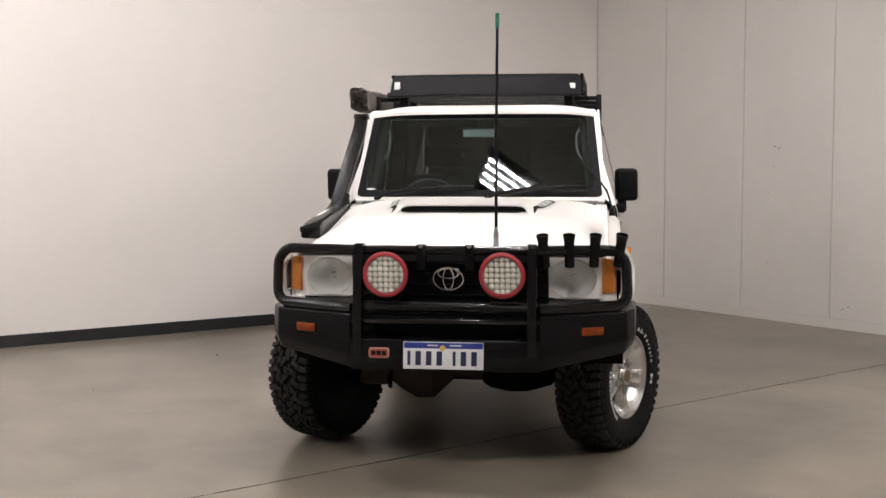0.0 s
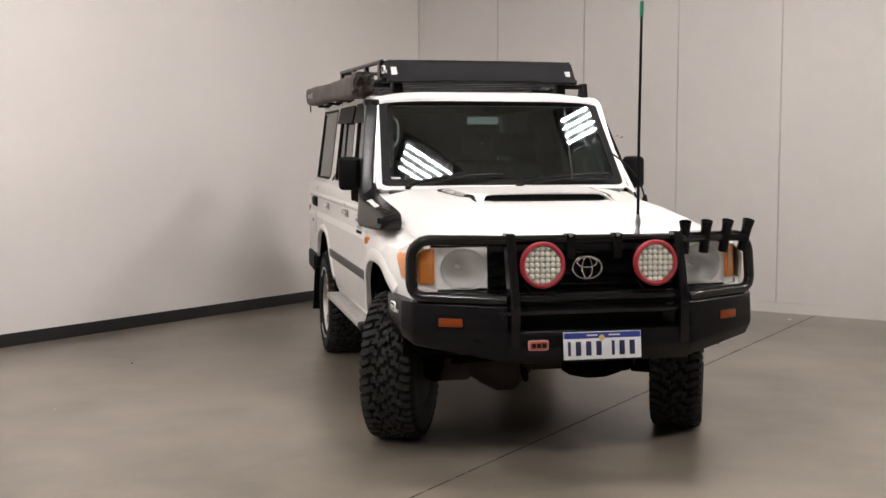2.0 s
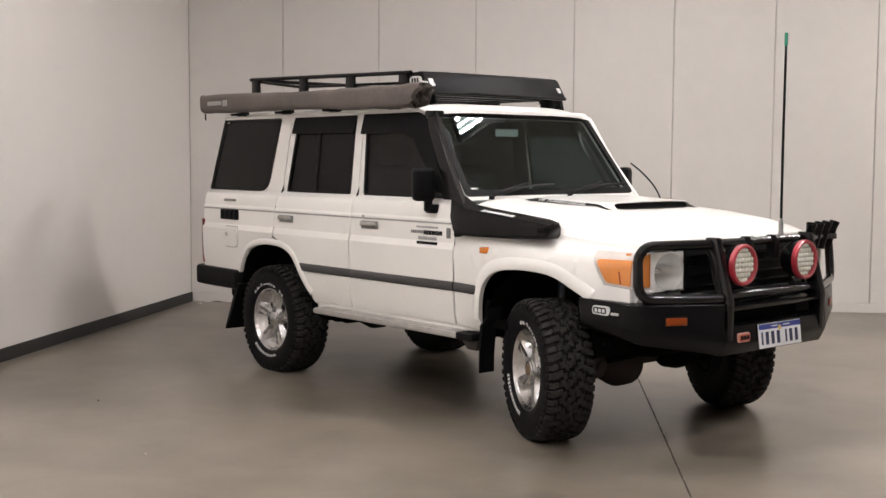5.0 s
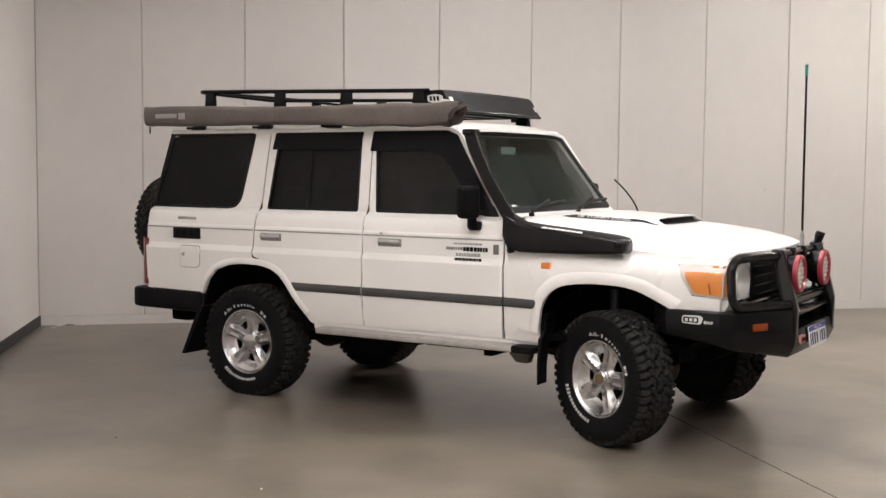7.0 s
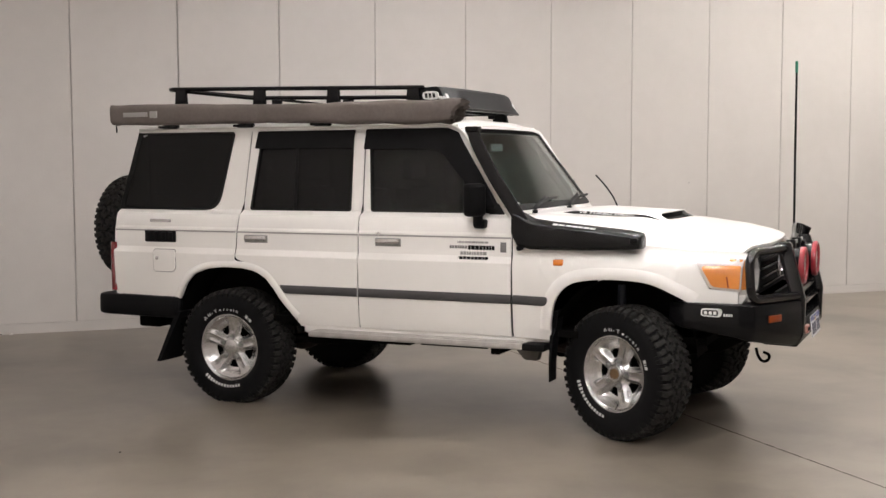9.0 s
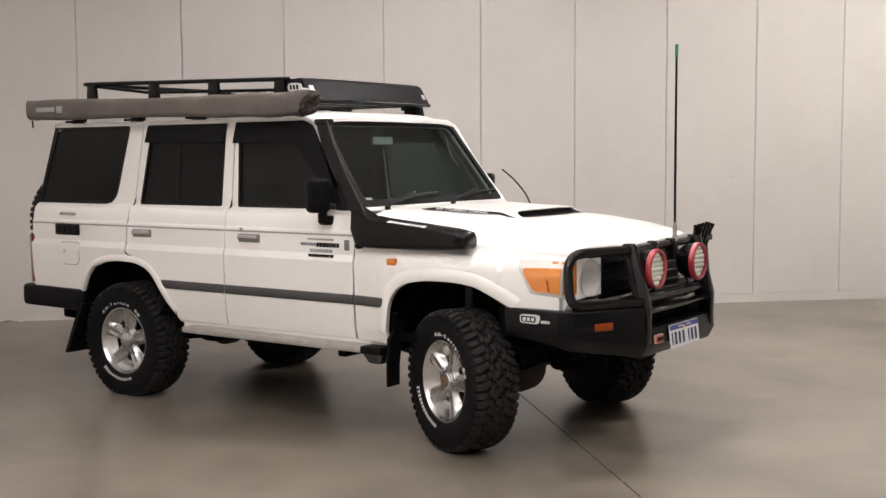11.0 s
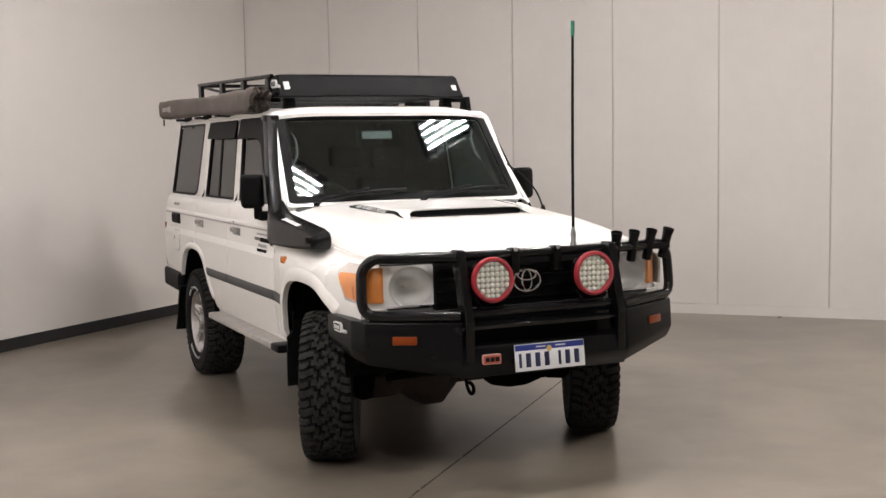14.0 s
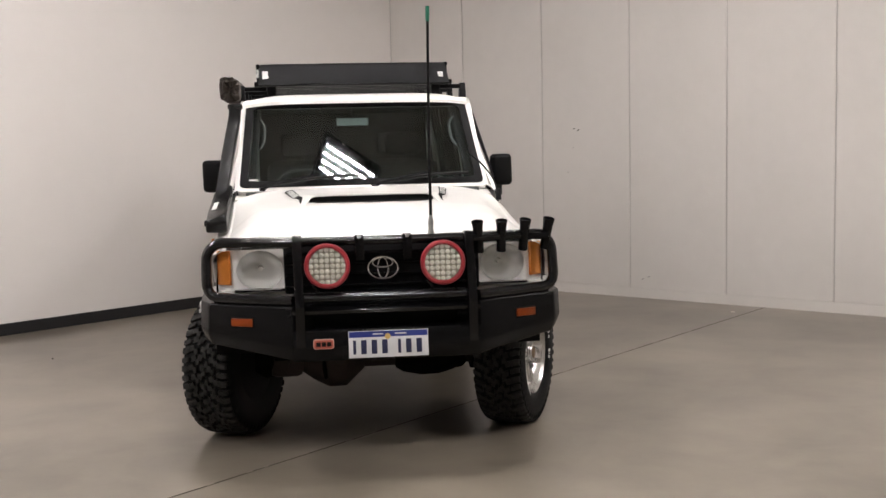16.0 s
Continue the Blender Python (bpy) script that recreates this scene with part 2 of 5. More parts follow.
def thick_grid(nx, ny, place, off):
    """The same with a thickness."""
    vs, fs = grid(nx, ny, place)
    n = len(vs)
    back = [tuple(Vector(v) + Vector(off)) for v in vs]
    ring = [i for i in range(nx + 1)] + [(j + 1) * (nx + 1) - 1 for j in range(1, ny + 1)] + [ny * (nx + 1) + i for i in range(nx - 1, -1, -1)] + [j * (nx + 1) for j in range(ny - 1, 0, -1)]
    sides = [(ring[k], ring[(k + 1) % len(ring)], ring[(k + 1) % len(ring)] + n, ring[k] + n) for k in range(len(ring))]
    return vs + back, fs + [tuple(i + n for i in reversed(f)) for f in fs] + sides


def smooth(t):
    t = min(max(t, 0.0), 1.0)
    return t * t * (3 - 2 * t)


def ramp(x, xs, ys):
    return float(np.interp(x, xs, ys))


# ---- the hall ----
CORNER = Vector((0.635, 6.605, 0))
BACK = Vector((0.7035, -0.7107, 0))      # along the panelled wall, away from the corner
SIDE = Vector((-0.765, -0.644, 0))       # along the plastered wall, away from the corner
IN = Vector((-0.7107, -0.7035, 0))       # from the panelled wall into the hall
IN2 = Vector((0.644, -0.765, 0))         # from the plastered wall into the hall
PANEL, TALL = 0.985, 6.0


def concrete():
    m = shader("polished_concrete", (0.30, 0.275, 0.245), 0.3, spec=1.0)
    n, link = m.node_tree.nodes, m.node_tree.links.new
    p = n["Principled BSDF"]
    at = n.new("ShaderNodeTexCoord").outputs["Object"]
    noises = []
    for scale, detail, rough in ((0.45, 4, 0.55), (1.5, 6, 0.6), (1.3, 4, 0.55)):
        t = n.new("ShaderNodeTexNoise")
        t.inputs["Scale"].default_value, t.inputs["Detail"].default_value, t.inputs["Roughness"].default_value = scale, detail, rough
        t.inputs["Distortion"].default_value = 0.3
        link(at, t.inputs["Vector"])
        noises.append(t.outputs["Fac"])
    mix = n.new("ShaderNodeMix")
    mix.data_type = "FLOAT"
    mix.inputs[0].default_value = 0.45
    link(noises[0], mix.inputs[2]), link(noises[1], mix.inputs[3])
    colour = n.new("ShaderNodeValToRGB")
    colour.color_ramp.interpolation = "EASE"
    colour.color_ramp.elements[0].position, colour.color_ramp.elements[0].color = 0.27, (0.090, 0.076, 0.059, 1)
    colour.color_ramp.elements[1].position, colour.color_ramp.elements[1].color = 0.73, (0.246, 0.213, 0.168, 1)
    link(mix.outputs[0], colour.inputs[0])
    link(colour.outputs[0], p.inputs["Base Color"])
    gloss = n.new("ShaderNodeMapRange")
    gloss.inputs[1].default_value, gloss.inputs[2].default_value = 0.15, 0.85
    gloss.inputs[3].default_value, gloss.inputs[4].default_value = 0.279, 0.335
    link(noises[2], gloss.inputs[0]), link(gloss.outputs[0], p.inputs["Roughness"])
    return m


CONCRETE = concrete()
PLASTER = shader("cream_plaster", (0.68, 0.644, 0.612), 0.6, vary=0.025, scale=0.8, bump=0.06, bump_scale=120)
TILTUP = shader("painted_panel", (0.585, 0.555, 0.525), 0.55, vary=0.05, scale=0.9, bump=0.1, bump_scale=70)
GROOVE = shader("groove_sealant", (0.46, 0.437, 0.414), 0.8)
SKIRT = shader("black_skirting", (0.013, 0.013, 0.014), 0.45, vary=0.2)
ROOFING = shader("white_ceiling", (0.70, 0.70, 0.68), 0.8, vary=0.04)
CRACK = shader("joint_filler", (0.075, 0.066, 0.057), 0.9, vary=0.6, scale=5)
MOUTH = shader("dark_canvas_lining", (0.072, 0.058, 0.049), 0.9, vary=0.4, scale=25, bump=0.5, bump_scale=60)
SMUDGE = shader("scuff_mark", (0.16, 0.15, 0.14), 0.8)


def flat(o, u, w, a0, a1, z0, z1, depth):
    """A slab along u from a0 to a1, z0 to z1, from the plane through o back by depth against w."""
    bm = bmesh.new()
    quad = [o + u * a + Vector((0, 0, z)) for a, z in ((a0, z0), (a1, z0), (a1, z1), (a0, z1))]
    f = [bm.verts.new(p) for p in quad]
    g = [bm.verts.new(p - w * depth) for p in quad]
    bm.faces.new(f), bm.faces.new(g[::-1])
    for i in range(4):
        bm.faces.new((f[i], g[i], g[(i + 1) % 4], f[(i + 1) % 4]))
    return bm


def hall():
    # floor: two pours meet along a sawn joint square to the panelled wall
    far = 22.0
    ends = [Vector((0.04, -0.10, 0)) + Vector((0.705, 0.709, 0)) * d for d in (-far, 5.6)]
    along = (ends[1] - ends[0]).normalized()
    across = Vector((along.y, -along.x, 0))
    root = tagged(new("floor"), "polished grey-brown concrete floor with sawn joint", "floor", kind="structure")
    for s in (1, -1):
        bm = bmesh.new()
        o = ends[0] + across * s * 0.004
        prism(bm, [tuple((o + along * a + across * s * b)[:2]) for a, b in ((-4, 0), (40, 0), (40, 24), (-4, 24))], -0.2, 0, "z")
        part("slab", bm, CONCRETE, root, smooth=0)
    bm = bmesh.new()
    o = ends[0]
    prism(bm, [tuple((o + along * a + across * b)[:2]) for a, b in ((-4, -0.0045), (40, -0.0045), (40, 0.0045), (-4, 0.0045))], -0.1, -0.003, "z")
    part("joint_filler", bm, CRACK, root, smooth=0)
    # the sawn edges are chipped: dark ragged crumbs of filler stand along the joint
    rng = random.Random(21)
    bm = bmesh.new()
    a = far - 6.0
    while a < far + 5.6:
        long = rng.uniform(0.05, 0.30)
        n = max(3, int(long / 0.03))
        left = [(a + long * k / n, 0.003 + 0.007 * abs(noise.noise(Vector((a + long * k / n * 9, 0.5, 0))))) for k in range(n + 1)]
        right = [(a + long * k / n, -0.003 - 0.007 * abs(noise.noise(Vector((a + long * k / n * 9, 4.5, 0))))) for k in range(n, -1, -1)]
        bm.faces.new([bm.verts.new((*(o + along * u + across * w)[:2], 0.0016)) for u, w in left + right])
        a += long + rng.uniform(0.0, 0.06)
    tagged(part("chipped_edge", bm, CRACK, root, smooth=0), kind="stuff")

    # panelled wall: concrete panels with recessed joints
    wall = tagged(new("wall_north"), "grey painted tilt-up concrete panel wall", "wall", kind="structure")
    part("backing", flat(CORNER - IN * 0.012, BACK, IN, -0.5, 24, 0.0, TALL, 0.15), GROOVE, wall, smooth=0)
    part("plinth", flat(CORNER, BACK, IN, 0, 24, 0.0, 0.09, 0.014), TILTUP, wall, smooth=0)
    for k in range(24):
        bm = flat(CORNER, BACK, IN, k * PANEL + 0.005, (k + 1) * PANEL - 0.005, 0.09, TALL, 0.012)
        bmesh.ops.bevel(bm, geom=[e for e in bm.edges], offset=0.004, segments=1, affect="EDGES")
        part("panel", bm, TILTUP, wall, smooth=0)
    # scuffs and scrapes on the panels
    for a, z, w, h in ((2.34, 1.615, 0.055, 0.012), (2.385, 1.600, 0.050, 0.020), (2.33, 1.43, 0.03, 0.009), (2.27, 1.19, 0.02, 0.008), (2.274, 0.536, 0.02, 0.010), (3.15, 0.205, 0.05, 0.008), (3.09, 0.180, 0.035, 0.010), (7.64, 1.34, 0.02, 0.016)):
        bm = bmesh.new()
        rng = random.Random(int(a * 1000 + z * 100))
        ring = [bm.verts.new(CORNER + IN * 0.0012 + BACK * (a + math.cos(u) * w / 2 * rng.uniform(0.5, 1)) + Vector((0, 0, z + math.sin(u) * h / 2 * rng.uniform(0.4, 1) + math.cos(u) * h * 0.4))) for u in (2 * math.pi * k / 14 for k in range(14))]
        bm.faces.new(ring)
        part("scuff_mark", bm, SMUDGE, wall, smooth=0)
    # plastered wall with a black skirting board
    wall = part("wall_west", flat(CORNER, SIDE, IN2, 0, 24, 0, TALL, 0.15), PLASTER, None, smooth=0)
    tagged(wall, "smooth cream plastered wall", "wall", kind="structure")
    bm = flat(CORNER + IN2 * 0.016, SIDE, IN2, 0.0, 24, 0, 0.10, 0.014)
    bmesh.ops.bevel(bm, geom=bm.edges[:], offset=0.003, segments=1, affect="EDGES")
    tagged(part("baseboard", bm, SKIRT, None, smooth=0), "black skirting board along the plastered wall", "skirting", kind="structure")
    # the rest of the hall, behind the camera
    for name, o, u, w in (("wall_south", CORNER + SIDE * 17, BACK, -SIDE), ("wall_east", CORNER + BACK * 17, SIDE, -BACK)):
        tagged(part(name, flat(o, u, w, -6, 30, 0, TALL, 0.15), PLASTER, None, smooth=0), "plain cream wall closing the hall", "wall", kind="structure")
    bm = boxed(-26, 26, -26, 26, TALL, TALL + 0.2)
    tagged(part("ceiling", bm, ROOFING, None, smooth=0), "plain white hall ceiling", "ceiling", kind="structure")


hall()


# ---- ceiling lamps ----
SHADE = shader("lamp_shade", (0.10, 0.10, 0.10), 0.6)
GLOW = glow("lamp_strip", (1.0, 0.945, 0.94), LAMP)
WARM = glow("warm_lamp_strip", (1.0, 0.942, 0.895), LAMP)


def high_bay(x, y, z, turn, wide=0.016, deep=0.03, light=GLOW):
    lamp = thing("ceiling_light", "hanging white lamp with four bright strips", "lamp", (x, y, z), group="lamps under the ceiling")
    lamp.rotation_euler = (0, 0, radians(turn))
    bm = boxed(-0.34, 0.34, -0.19, 0.19, 0.01, 0.07, bevel=0.01)
    part("housing", bm, SHADE, lamp)
    # skirts are added to cut low-angle light on the upper walls
    for o in (-0.205, 0.205):
        part("skirt", boxed(-0.36, 0.36, o - 0.004, o + 0.004, -deep, 0.06), SHADE, lamp)
    for o in (-0.364, 0.364):
        part("skirt", boxed(o - 0.004, o + 0.004, -0.209, 0.209, -deep, 0.06), SHADE, lamp)
    for k in range(4):
        o = -0.111 + 0.074 * k
        part("strip", boxed(-0.31, 0.31, o - wide, o + wide, -0.012, 0.006, bevel=0.004), light, lamp)
    for s in (-0.25, 0.25):
        part("hanger", tube(bmesh.new(), [(s, 0, 0.07), (s, 0, TALL - z)], 0.006, sides=6), STEEL, lamp)
    return lamp


HIGH = 4.6
high_bay(-0.025, -0.295, HIGH, -28, 0.0115)
high_bay(1.93, 0.30, HIGH, 28, 0.0115)
high_bay(-3.8, 0.3, HIGH, 47, 0.0115, 0.055)
# unseen lamps from here on, added to brighten walls, flank and front
high_bay(-1.3, 0.9, HIGH, 47, 0.0060)
high_bay(-5.8, -1.2, HIGH, 47, 0.016, 0.065)
for x, y in ((-7.5, -4.0), (-3.2, -4.2), (0.4, -4.6)):
    high_bay(x, y, HIGH, 47)
# the two beyond the bonnet burn warmer, added unseen for the panelled wall's glow
for x, y in ((5.3, -1.4), (7.0, -3.0)):
    high_bay(x, y, HIGH, 47, deep=0.055, light=WARM)


# ---- the car ----
car = thing("four_wheel_drive", "white off-road wagon with black bull bar, snorkel and roof rack", "car")
TOPX = ([0.50, 0.56, 0.62, 0.75, 0.99, 1.03, 1.10, 1.16, 1.168, 1.22, 1.258, 1.285, 1.80, 1.85], [0.80, 0.822, 0.836, 0.846, 0.851, 0.838, 0.836, 0.836, 0.829, 0.824, 0.810, 0.768, 0.709, 0.69])
LEVELS = (0.56, 0.62, 0.75, 0.88, 0.99, 1.03, 1.10, 1.155, 1.17, 1.21, 1.235, 1.255, 1.285, 1.55)


def half(y, z):
    """The body's half width."""
    return ramp(z, *TOPX) + 0.036 * smooth((0.70 - y) / 0.30) * (1 - smooth((z - 0.98) / 0.16)) - 0.055 * smooth((-0.22 - y) / 0.42)


def flank(s):
    return lambda y, z: (s * half(y, z), y, z)


def hood_z(x, y):
    """The height of the bonnet."""
    mid = ramp(y, [-0.70, -0.69, -0.66, -0.60, -0.45, -0.20, 0.10, 0.40, 0.68], [1.090, 1.110, 1.130, 1.152, 1.181, 1.212, 1.241, 1.268, 1.288])
    side = ramp(y, [-0.70, -0.35, -0.10, 0.20, 0.50, 0.68], [1.082, 1.085, 1.102, 1.152, 1.212, 1.238])
    a = min(abs(x) / 0.76, 1.0)
    crown = ramp(y, [-0.69, -0.62, -0.45, -0.20, 0.10, 0.40, 0.68], [0.004, 0.012, 0.020, 0.023, 0.016, 0.009, 0.004])
    top = mid + crown * (1 - a**4) - 0.030 * a**2.3
    return top + (side - mid + 0.030) * smooth((a - 0.76) / 0.30) * 1.12 if a > 0.76 else top


def flank_x(y):
    """Where the raised middle of the bonnet falls away to the sides."""
    return ramp(y, [-0.07, 0.06, 0.52], [0.345, 0.400, 0.458])


def scoop_z(x, y):
    """The raised middle of the bonnet."""
    rise = ramp(y, [-0.155, -0.07, 0.10, 0.42, 0.60], [0.0, 0.035, 0.027, 0.021, 0.0])
    return hood_z(x, y) - 0.004 + (rise + 0.004) * (1 - smooth((abs(x) - flank_x(y) + 0.055) / 0.115))


def edge_z(y):
    return hood_z(0.752, y)


def rim_line(points, inset):
    """The outline pushed outward from its centre by inset (for seals and frames)."""
    c = sum((Vector(p) for p in points), Vector((0, 0))) / len(points)
    return [tuple(Vector(p) + (Vector(p) - c).normalized() * inset) for p in points]


ARCH_F = [(0.44, 0.56), (0.432, 0.68), (0.402, 0.80), (0.325, 0.882), (0.20, 0.914), (0.02, 0.921), (-0.15, 0.904), (-0.30, 0.842), (-0.385, 0.795)]
ARCH_R = [(2.11, 0.535), (2.252, 0.675), (2.376, 0.835), (2.47, 0.888), (2.57, 0.906), (2.72, 0.908), (2.84, 0.894), (2.95, 0.855), (3.015, 0.792), (3.075, 0.68), (3.10, 0.56)]
Q_WIN = rounded([(3.60, 1.283), (2.80, 1.283), (2.69, 1.795), (3.455, 1.795)], [0.02, 0.10, 0.03, 0.02])
R_WIN = rounded([(2.548, 1.285), (1.80, 1.285), (1.80, 1.79), (2.478, 1.79)], 0.02)
F_WIN = rounded([(1.655, 1.285), (0.775, 1.285), (1.088, 1.770), (1.16, 1.79), (1.685, 1.79)], [0.02, 0.02, 0.04, 0.04, 0.02])
F_DOOR = [(1.712, 0.552), (1.712, 1.812), (1.17, 1.808), (1.075, 1.79), (0.70, 1.262), (0.692, 1.15), (0.70, 0.552)]
R_DOOR = rounded([(1.720, 0.552), (1.720, 1.812), (2.555, 1.812), (2.60, 1.27), (2.622, 0.965), (2.50, 0.935), (2.40, 0.868), (2.29, 0.745), (2.135, 0.552)], [0, 0, 0, 0, 0.03, 0.03, 0.04, 0.04, 0])
QUARTER = [(3.605, 0.70), (3.612, 1.0), (3.60, 1.27), (3.475, 1.812), (2.563, 1.812), (2.608, 1.27), (2.632, 0.955), (2.50, 0.925), (2.408, 0.86), (2.30, 0.738), (2.145, 0.545)] + ARCH_R[0:11] + [(3.12, 0.56), (3.20, 0.695)]


def flare(bm, s, arch, wide, out, down=0.0):
    """A rounded lip that stands proud round a wheel arch."""
    pts = [Vector((p[0], p[1])) for p in arch]
    inner, mid, outer = [], [], []
    for i, p in enumerate(pts):
        d = (pts[min(i + 1, len(pts) - 1)] - pts[max(i - 1, 0)]).normalized()
        n = Vector((-d.y, d.x))
        if n.y < 0 and abs(d.x) > 0.3 or (abs(d.x) <= 0.3 and (n.x > 0) != (p.x > sum(q.x for q in pts) / len(pts))):
            n = -n
        rows = []
        for k, w in ((0.0, 0.75), (0.12, 1.0), (0.55, 0.92), (0.85, 0.45), (1.0, -0.1)):
            q = p + n * wide * k
            rows.append(bm.verts.new((s * (half(q.x, q.y) + out * w), q.x, q.y)))
        back = bm.verts.new((s * (half(p.x, p.y) - 0.016), p.x, p.y))
        inner.append([back] + rows)
    for a, b in zip(inner, inner[1:]):
        for k in range(5):
            bm.faces.new((a[k], a[k + 1], b[k + 1], b[k]))
    return bm


def dense(points, steps=4):
    """A smooth curve through the points."""
    p = [Vector(q) for q in points]
    out = []
    for i in range(len(p) - 1):
        a, b, c, d = p[max(i - 1, 0)], p[i], p[i + 1], p[min(i + 2, len(p) - 1)]
        for k in range(steps):
            t = k / steps
            out.append(tuple(0.5 * ((2 * b) + (c - a) * t + (2 * a - 5 * b + 4 * c - d) * t * t + (3 * b - a - 3 * c + d) * t**3)))
    return out + [tuple(p[-1])]


ARCH_F, ARCH_RD = dense(ARCH_F), dense(ARCH_R)
FENDER = [(0.684, 0.552), (0.684, 1.25), (0.62, 1.25), (-0.66, 1.25), (-0.68, 1.20), (-0.64, 1.11), (-0.36, 1.10), (-0.47, 0.885), (-0.625, 0.872), (-0.625, 0.80), (-0.385, 0.795)] + ARCH_F[::-1] + [(0.44, 0.552)]


def fender_at(s):
    def place(y, z):
        top = edge_z(y) - 0.004
        w = smooth((z - 1.02) / 0.23)
        zz = z - (1.25 - top) * w
        h = max(top - zz, 0)
        side = half(y, min(zz, 1.12))
        inset = (side - 0.762) * (1 - smooth(h / 0.10)) ** 1.5 if z > 1.05 else 0
        return (s * (side - inset), y, zz)
    return place


def body_side(s):
    cuts = (-0.5, -0.3, -0.1, 0.1, 0.3, 0.4, 0.5, 0.6)
    inward = (-s * 0.02, 0, 0)
    part("front_wing", sheet(FENDER, [], fender_at(s), cuts, LEVELS[:8] + (1.13, 1.16, 1.18, 1.20, 1.21, 1.22, 1.23, 1.24), inward), PAINT, car)
    part("wheel_arch_lip", flare(bmesh.new(), s, ARCH_F[2:], 0.070, 0.013), PAINT, car, smooth=60)
    part("wheel_arch_lip", flare(bmesh.new(), s, ARCH_RD[2:], 0.042, 0.011), PAINT, car, smooth=60)
    for name, outline, win, arms in (("front_door", F_DOOR, F_WIN, 0), ("rear_door", R_DOOR, R_WIN, 1)):
        door = part(name, sheet(outline, [win], flank(s), (1.0, 1.3, 2.0, 2.3), LEVELS, inward), PAINT, car, smooth=13)
        part("window_seal", sheet(rim_line(win, 0.004), [rim_line(win, -0.014)], lambda y, z: (s * (half(y, z) + 0.002), y, z), (), LEVELS, (-s * 0.02, 0, 0)), SEAL, door)
        pane_ob = part("window_pane", sheet(rim_line(win, -0.004), [], lambda y, z: (s * (half(y, z) - 0.010), y, z), (), LEVELS, (-s * 0.004, 0, 0)), TINT if arms else FRONT_TINT, door)
        # chrome-edged pull handle in a pressed recess
        hy = 2.465 if arms else 1.506
        hx = half(hy, 1.10)
        part("handle_recess", boxed(s * (hx - 0.004), s * (hx + 0.003), hy - 0.088, hy + 0.088, 1.074, 1.124, bevel=0.002), STEEL, door)
        part("door_handle", boxed(s * (hx + 0.001), s * (hx + 0.022), hy - 0.082, hy + 0.082, 1.092, 1.120, bevel=0.006), ALLOY, door, "worn chrome door handle")
        if not arms:
            part("keyhole", lathe(bmesh.new(), [(0, 0.012), (s * 0.006, 0.012), (s * 0.007, 0.008)], pose(s * half(1.572, 1.164), 1.572, 1.15), 14), ALLOY, door)
        # wind visor over the window
        v0, v1, fz = (1.80, 2.50, 1.684) if arms else (1.16, 1.70, 1.672)
        prof = [(v0 - 0.02, 1.797), (v1 + 0.005, 1.797), (v1 + 0.02, fz), (v0 - 0.0, fz - 0.002)] if arms else [(1.075, 1.772), (1.15, 1.800), (v1 + 0.005, 1.800), (v1 + 0.015, fz), (1.40, fz + 0.004), (1.27, fz + 0.0), (1.17, fz - 0.03), (0.865, 1.32), (0.80, 1.32)]
        part("wind_visor", sheet(rounded(prof, 0.012), [], lambda y, z: (s * (half(y, z) + 0.012 + 0.10 * max(0, 1.79 - z)), y, z), (), (1.42, 1.56, 1.72, 1.76), (-s * 0.003, 0, 0)), MATTE, door, "smoked plastic wind visor")
        if arms:
            part("divider_bar", sheet([(2.20, 1.285), (2.222, 1.285), (2.222, 1.70), (2.20, 1.70)], [], lambda y, z: (s * (half(y, z) - 0.004), y, z), (), (), (-s * 0.005, 0, 0)), SEAL, door)
    quarter = part("quarter_panel", sheet(QUARTER, [Q_WIN], flank(s), (2.7, 2.9, 3.2, 3.45), LEVELS, inward), PAINT, car, smooth=13)
    part("window_seal", sheet(rim_line(Q_WIN, 0.006), [rim_line(Q_WIN, -0.018)], lambda y, z: (s * (half(y, z) + 0.003), y, z), (), LEVELS, (-s * 0.02, 0, 0)), SEAL, quarter)
    part("window_pane", sheet(rim_line(Q_WIN, -0.006), [], lambda y, z: (s * (half(y, z) - 0.003), y, z), (), LEVELS, (-s * 0.004, 0, 0)), TINT, quarter)
    part("pillar_edge", tube(bmesh.new(), [(s * (half(3.60, 1.283) - 0.008), 3.601, 1.285), (s * (half(3.465, 1.80) - 0.008), 3.466, 1.80)], 0.015, sides=10), SEAL, quarter)
    vx = half(3.22, 1.10)
    vent = part("air_vent", boxed(s * (vx - 0.01), s * (vx + 0.010), 3.098, 3.352, 1.062, 1.140, bevel=0.008), MATTE, quarter, "black louvred air vent")
    for k in range(4):
        y = 3.135 + 0.06 * k
        part("louvre", boxed(s * (vx + 0.006), s * (vx + 0.017), y - 0.018, y + 0.018, 1.072, 1.13, bevel=0.004), MATTE, vent)
    fx = half(3.19, 0.94)
    outline = rounded([(3.10, 0.865), (3.10, 1.012), (3.275, 1.012), (3.275, 0.865)], [0.045, 0.02, 0.02, 0.02])
    part("fuel_flap", sheet(outline, [], lambda y, z: (s * (half(y, z) + 0.006), y, z), (), (0.95,), (-s * 0.004, 0, 0)), PAINT, quarter)
    part("fuel_flap_gap", sheet(rim_line(outline, 0.007), [], lambda y, z: (s * (half(y, z) + 0.0015), y, z), (), (0.95,), (-s * 0.003, 0, 0)), GREYLINE, quarter)
    part("lock", lathe(bmesh.new(), [(0, 0.013), (s * 0.012, 0.013), (s * 0.014, 0.009)], pose(s * fx, 3.245, 0.955), 14), ALLOY, quarter)
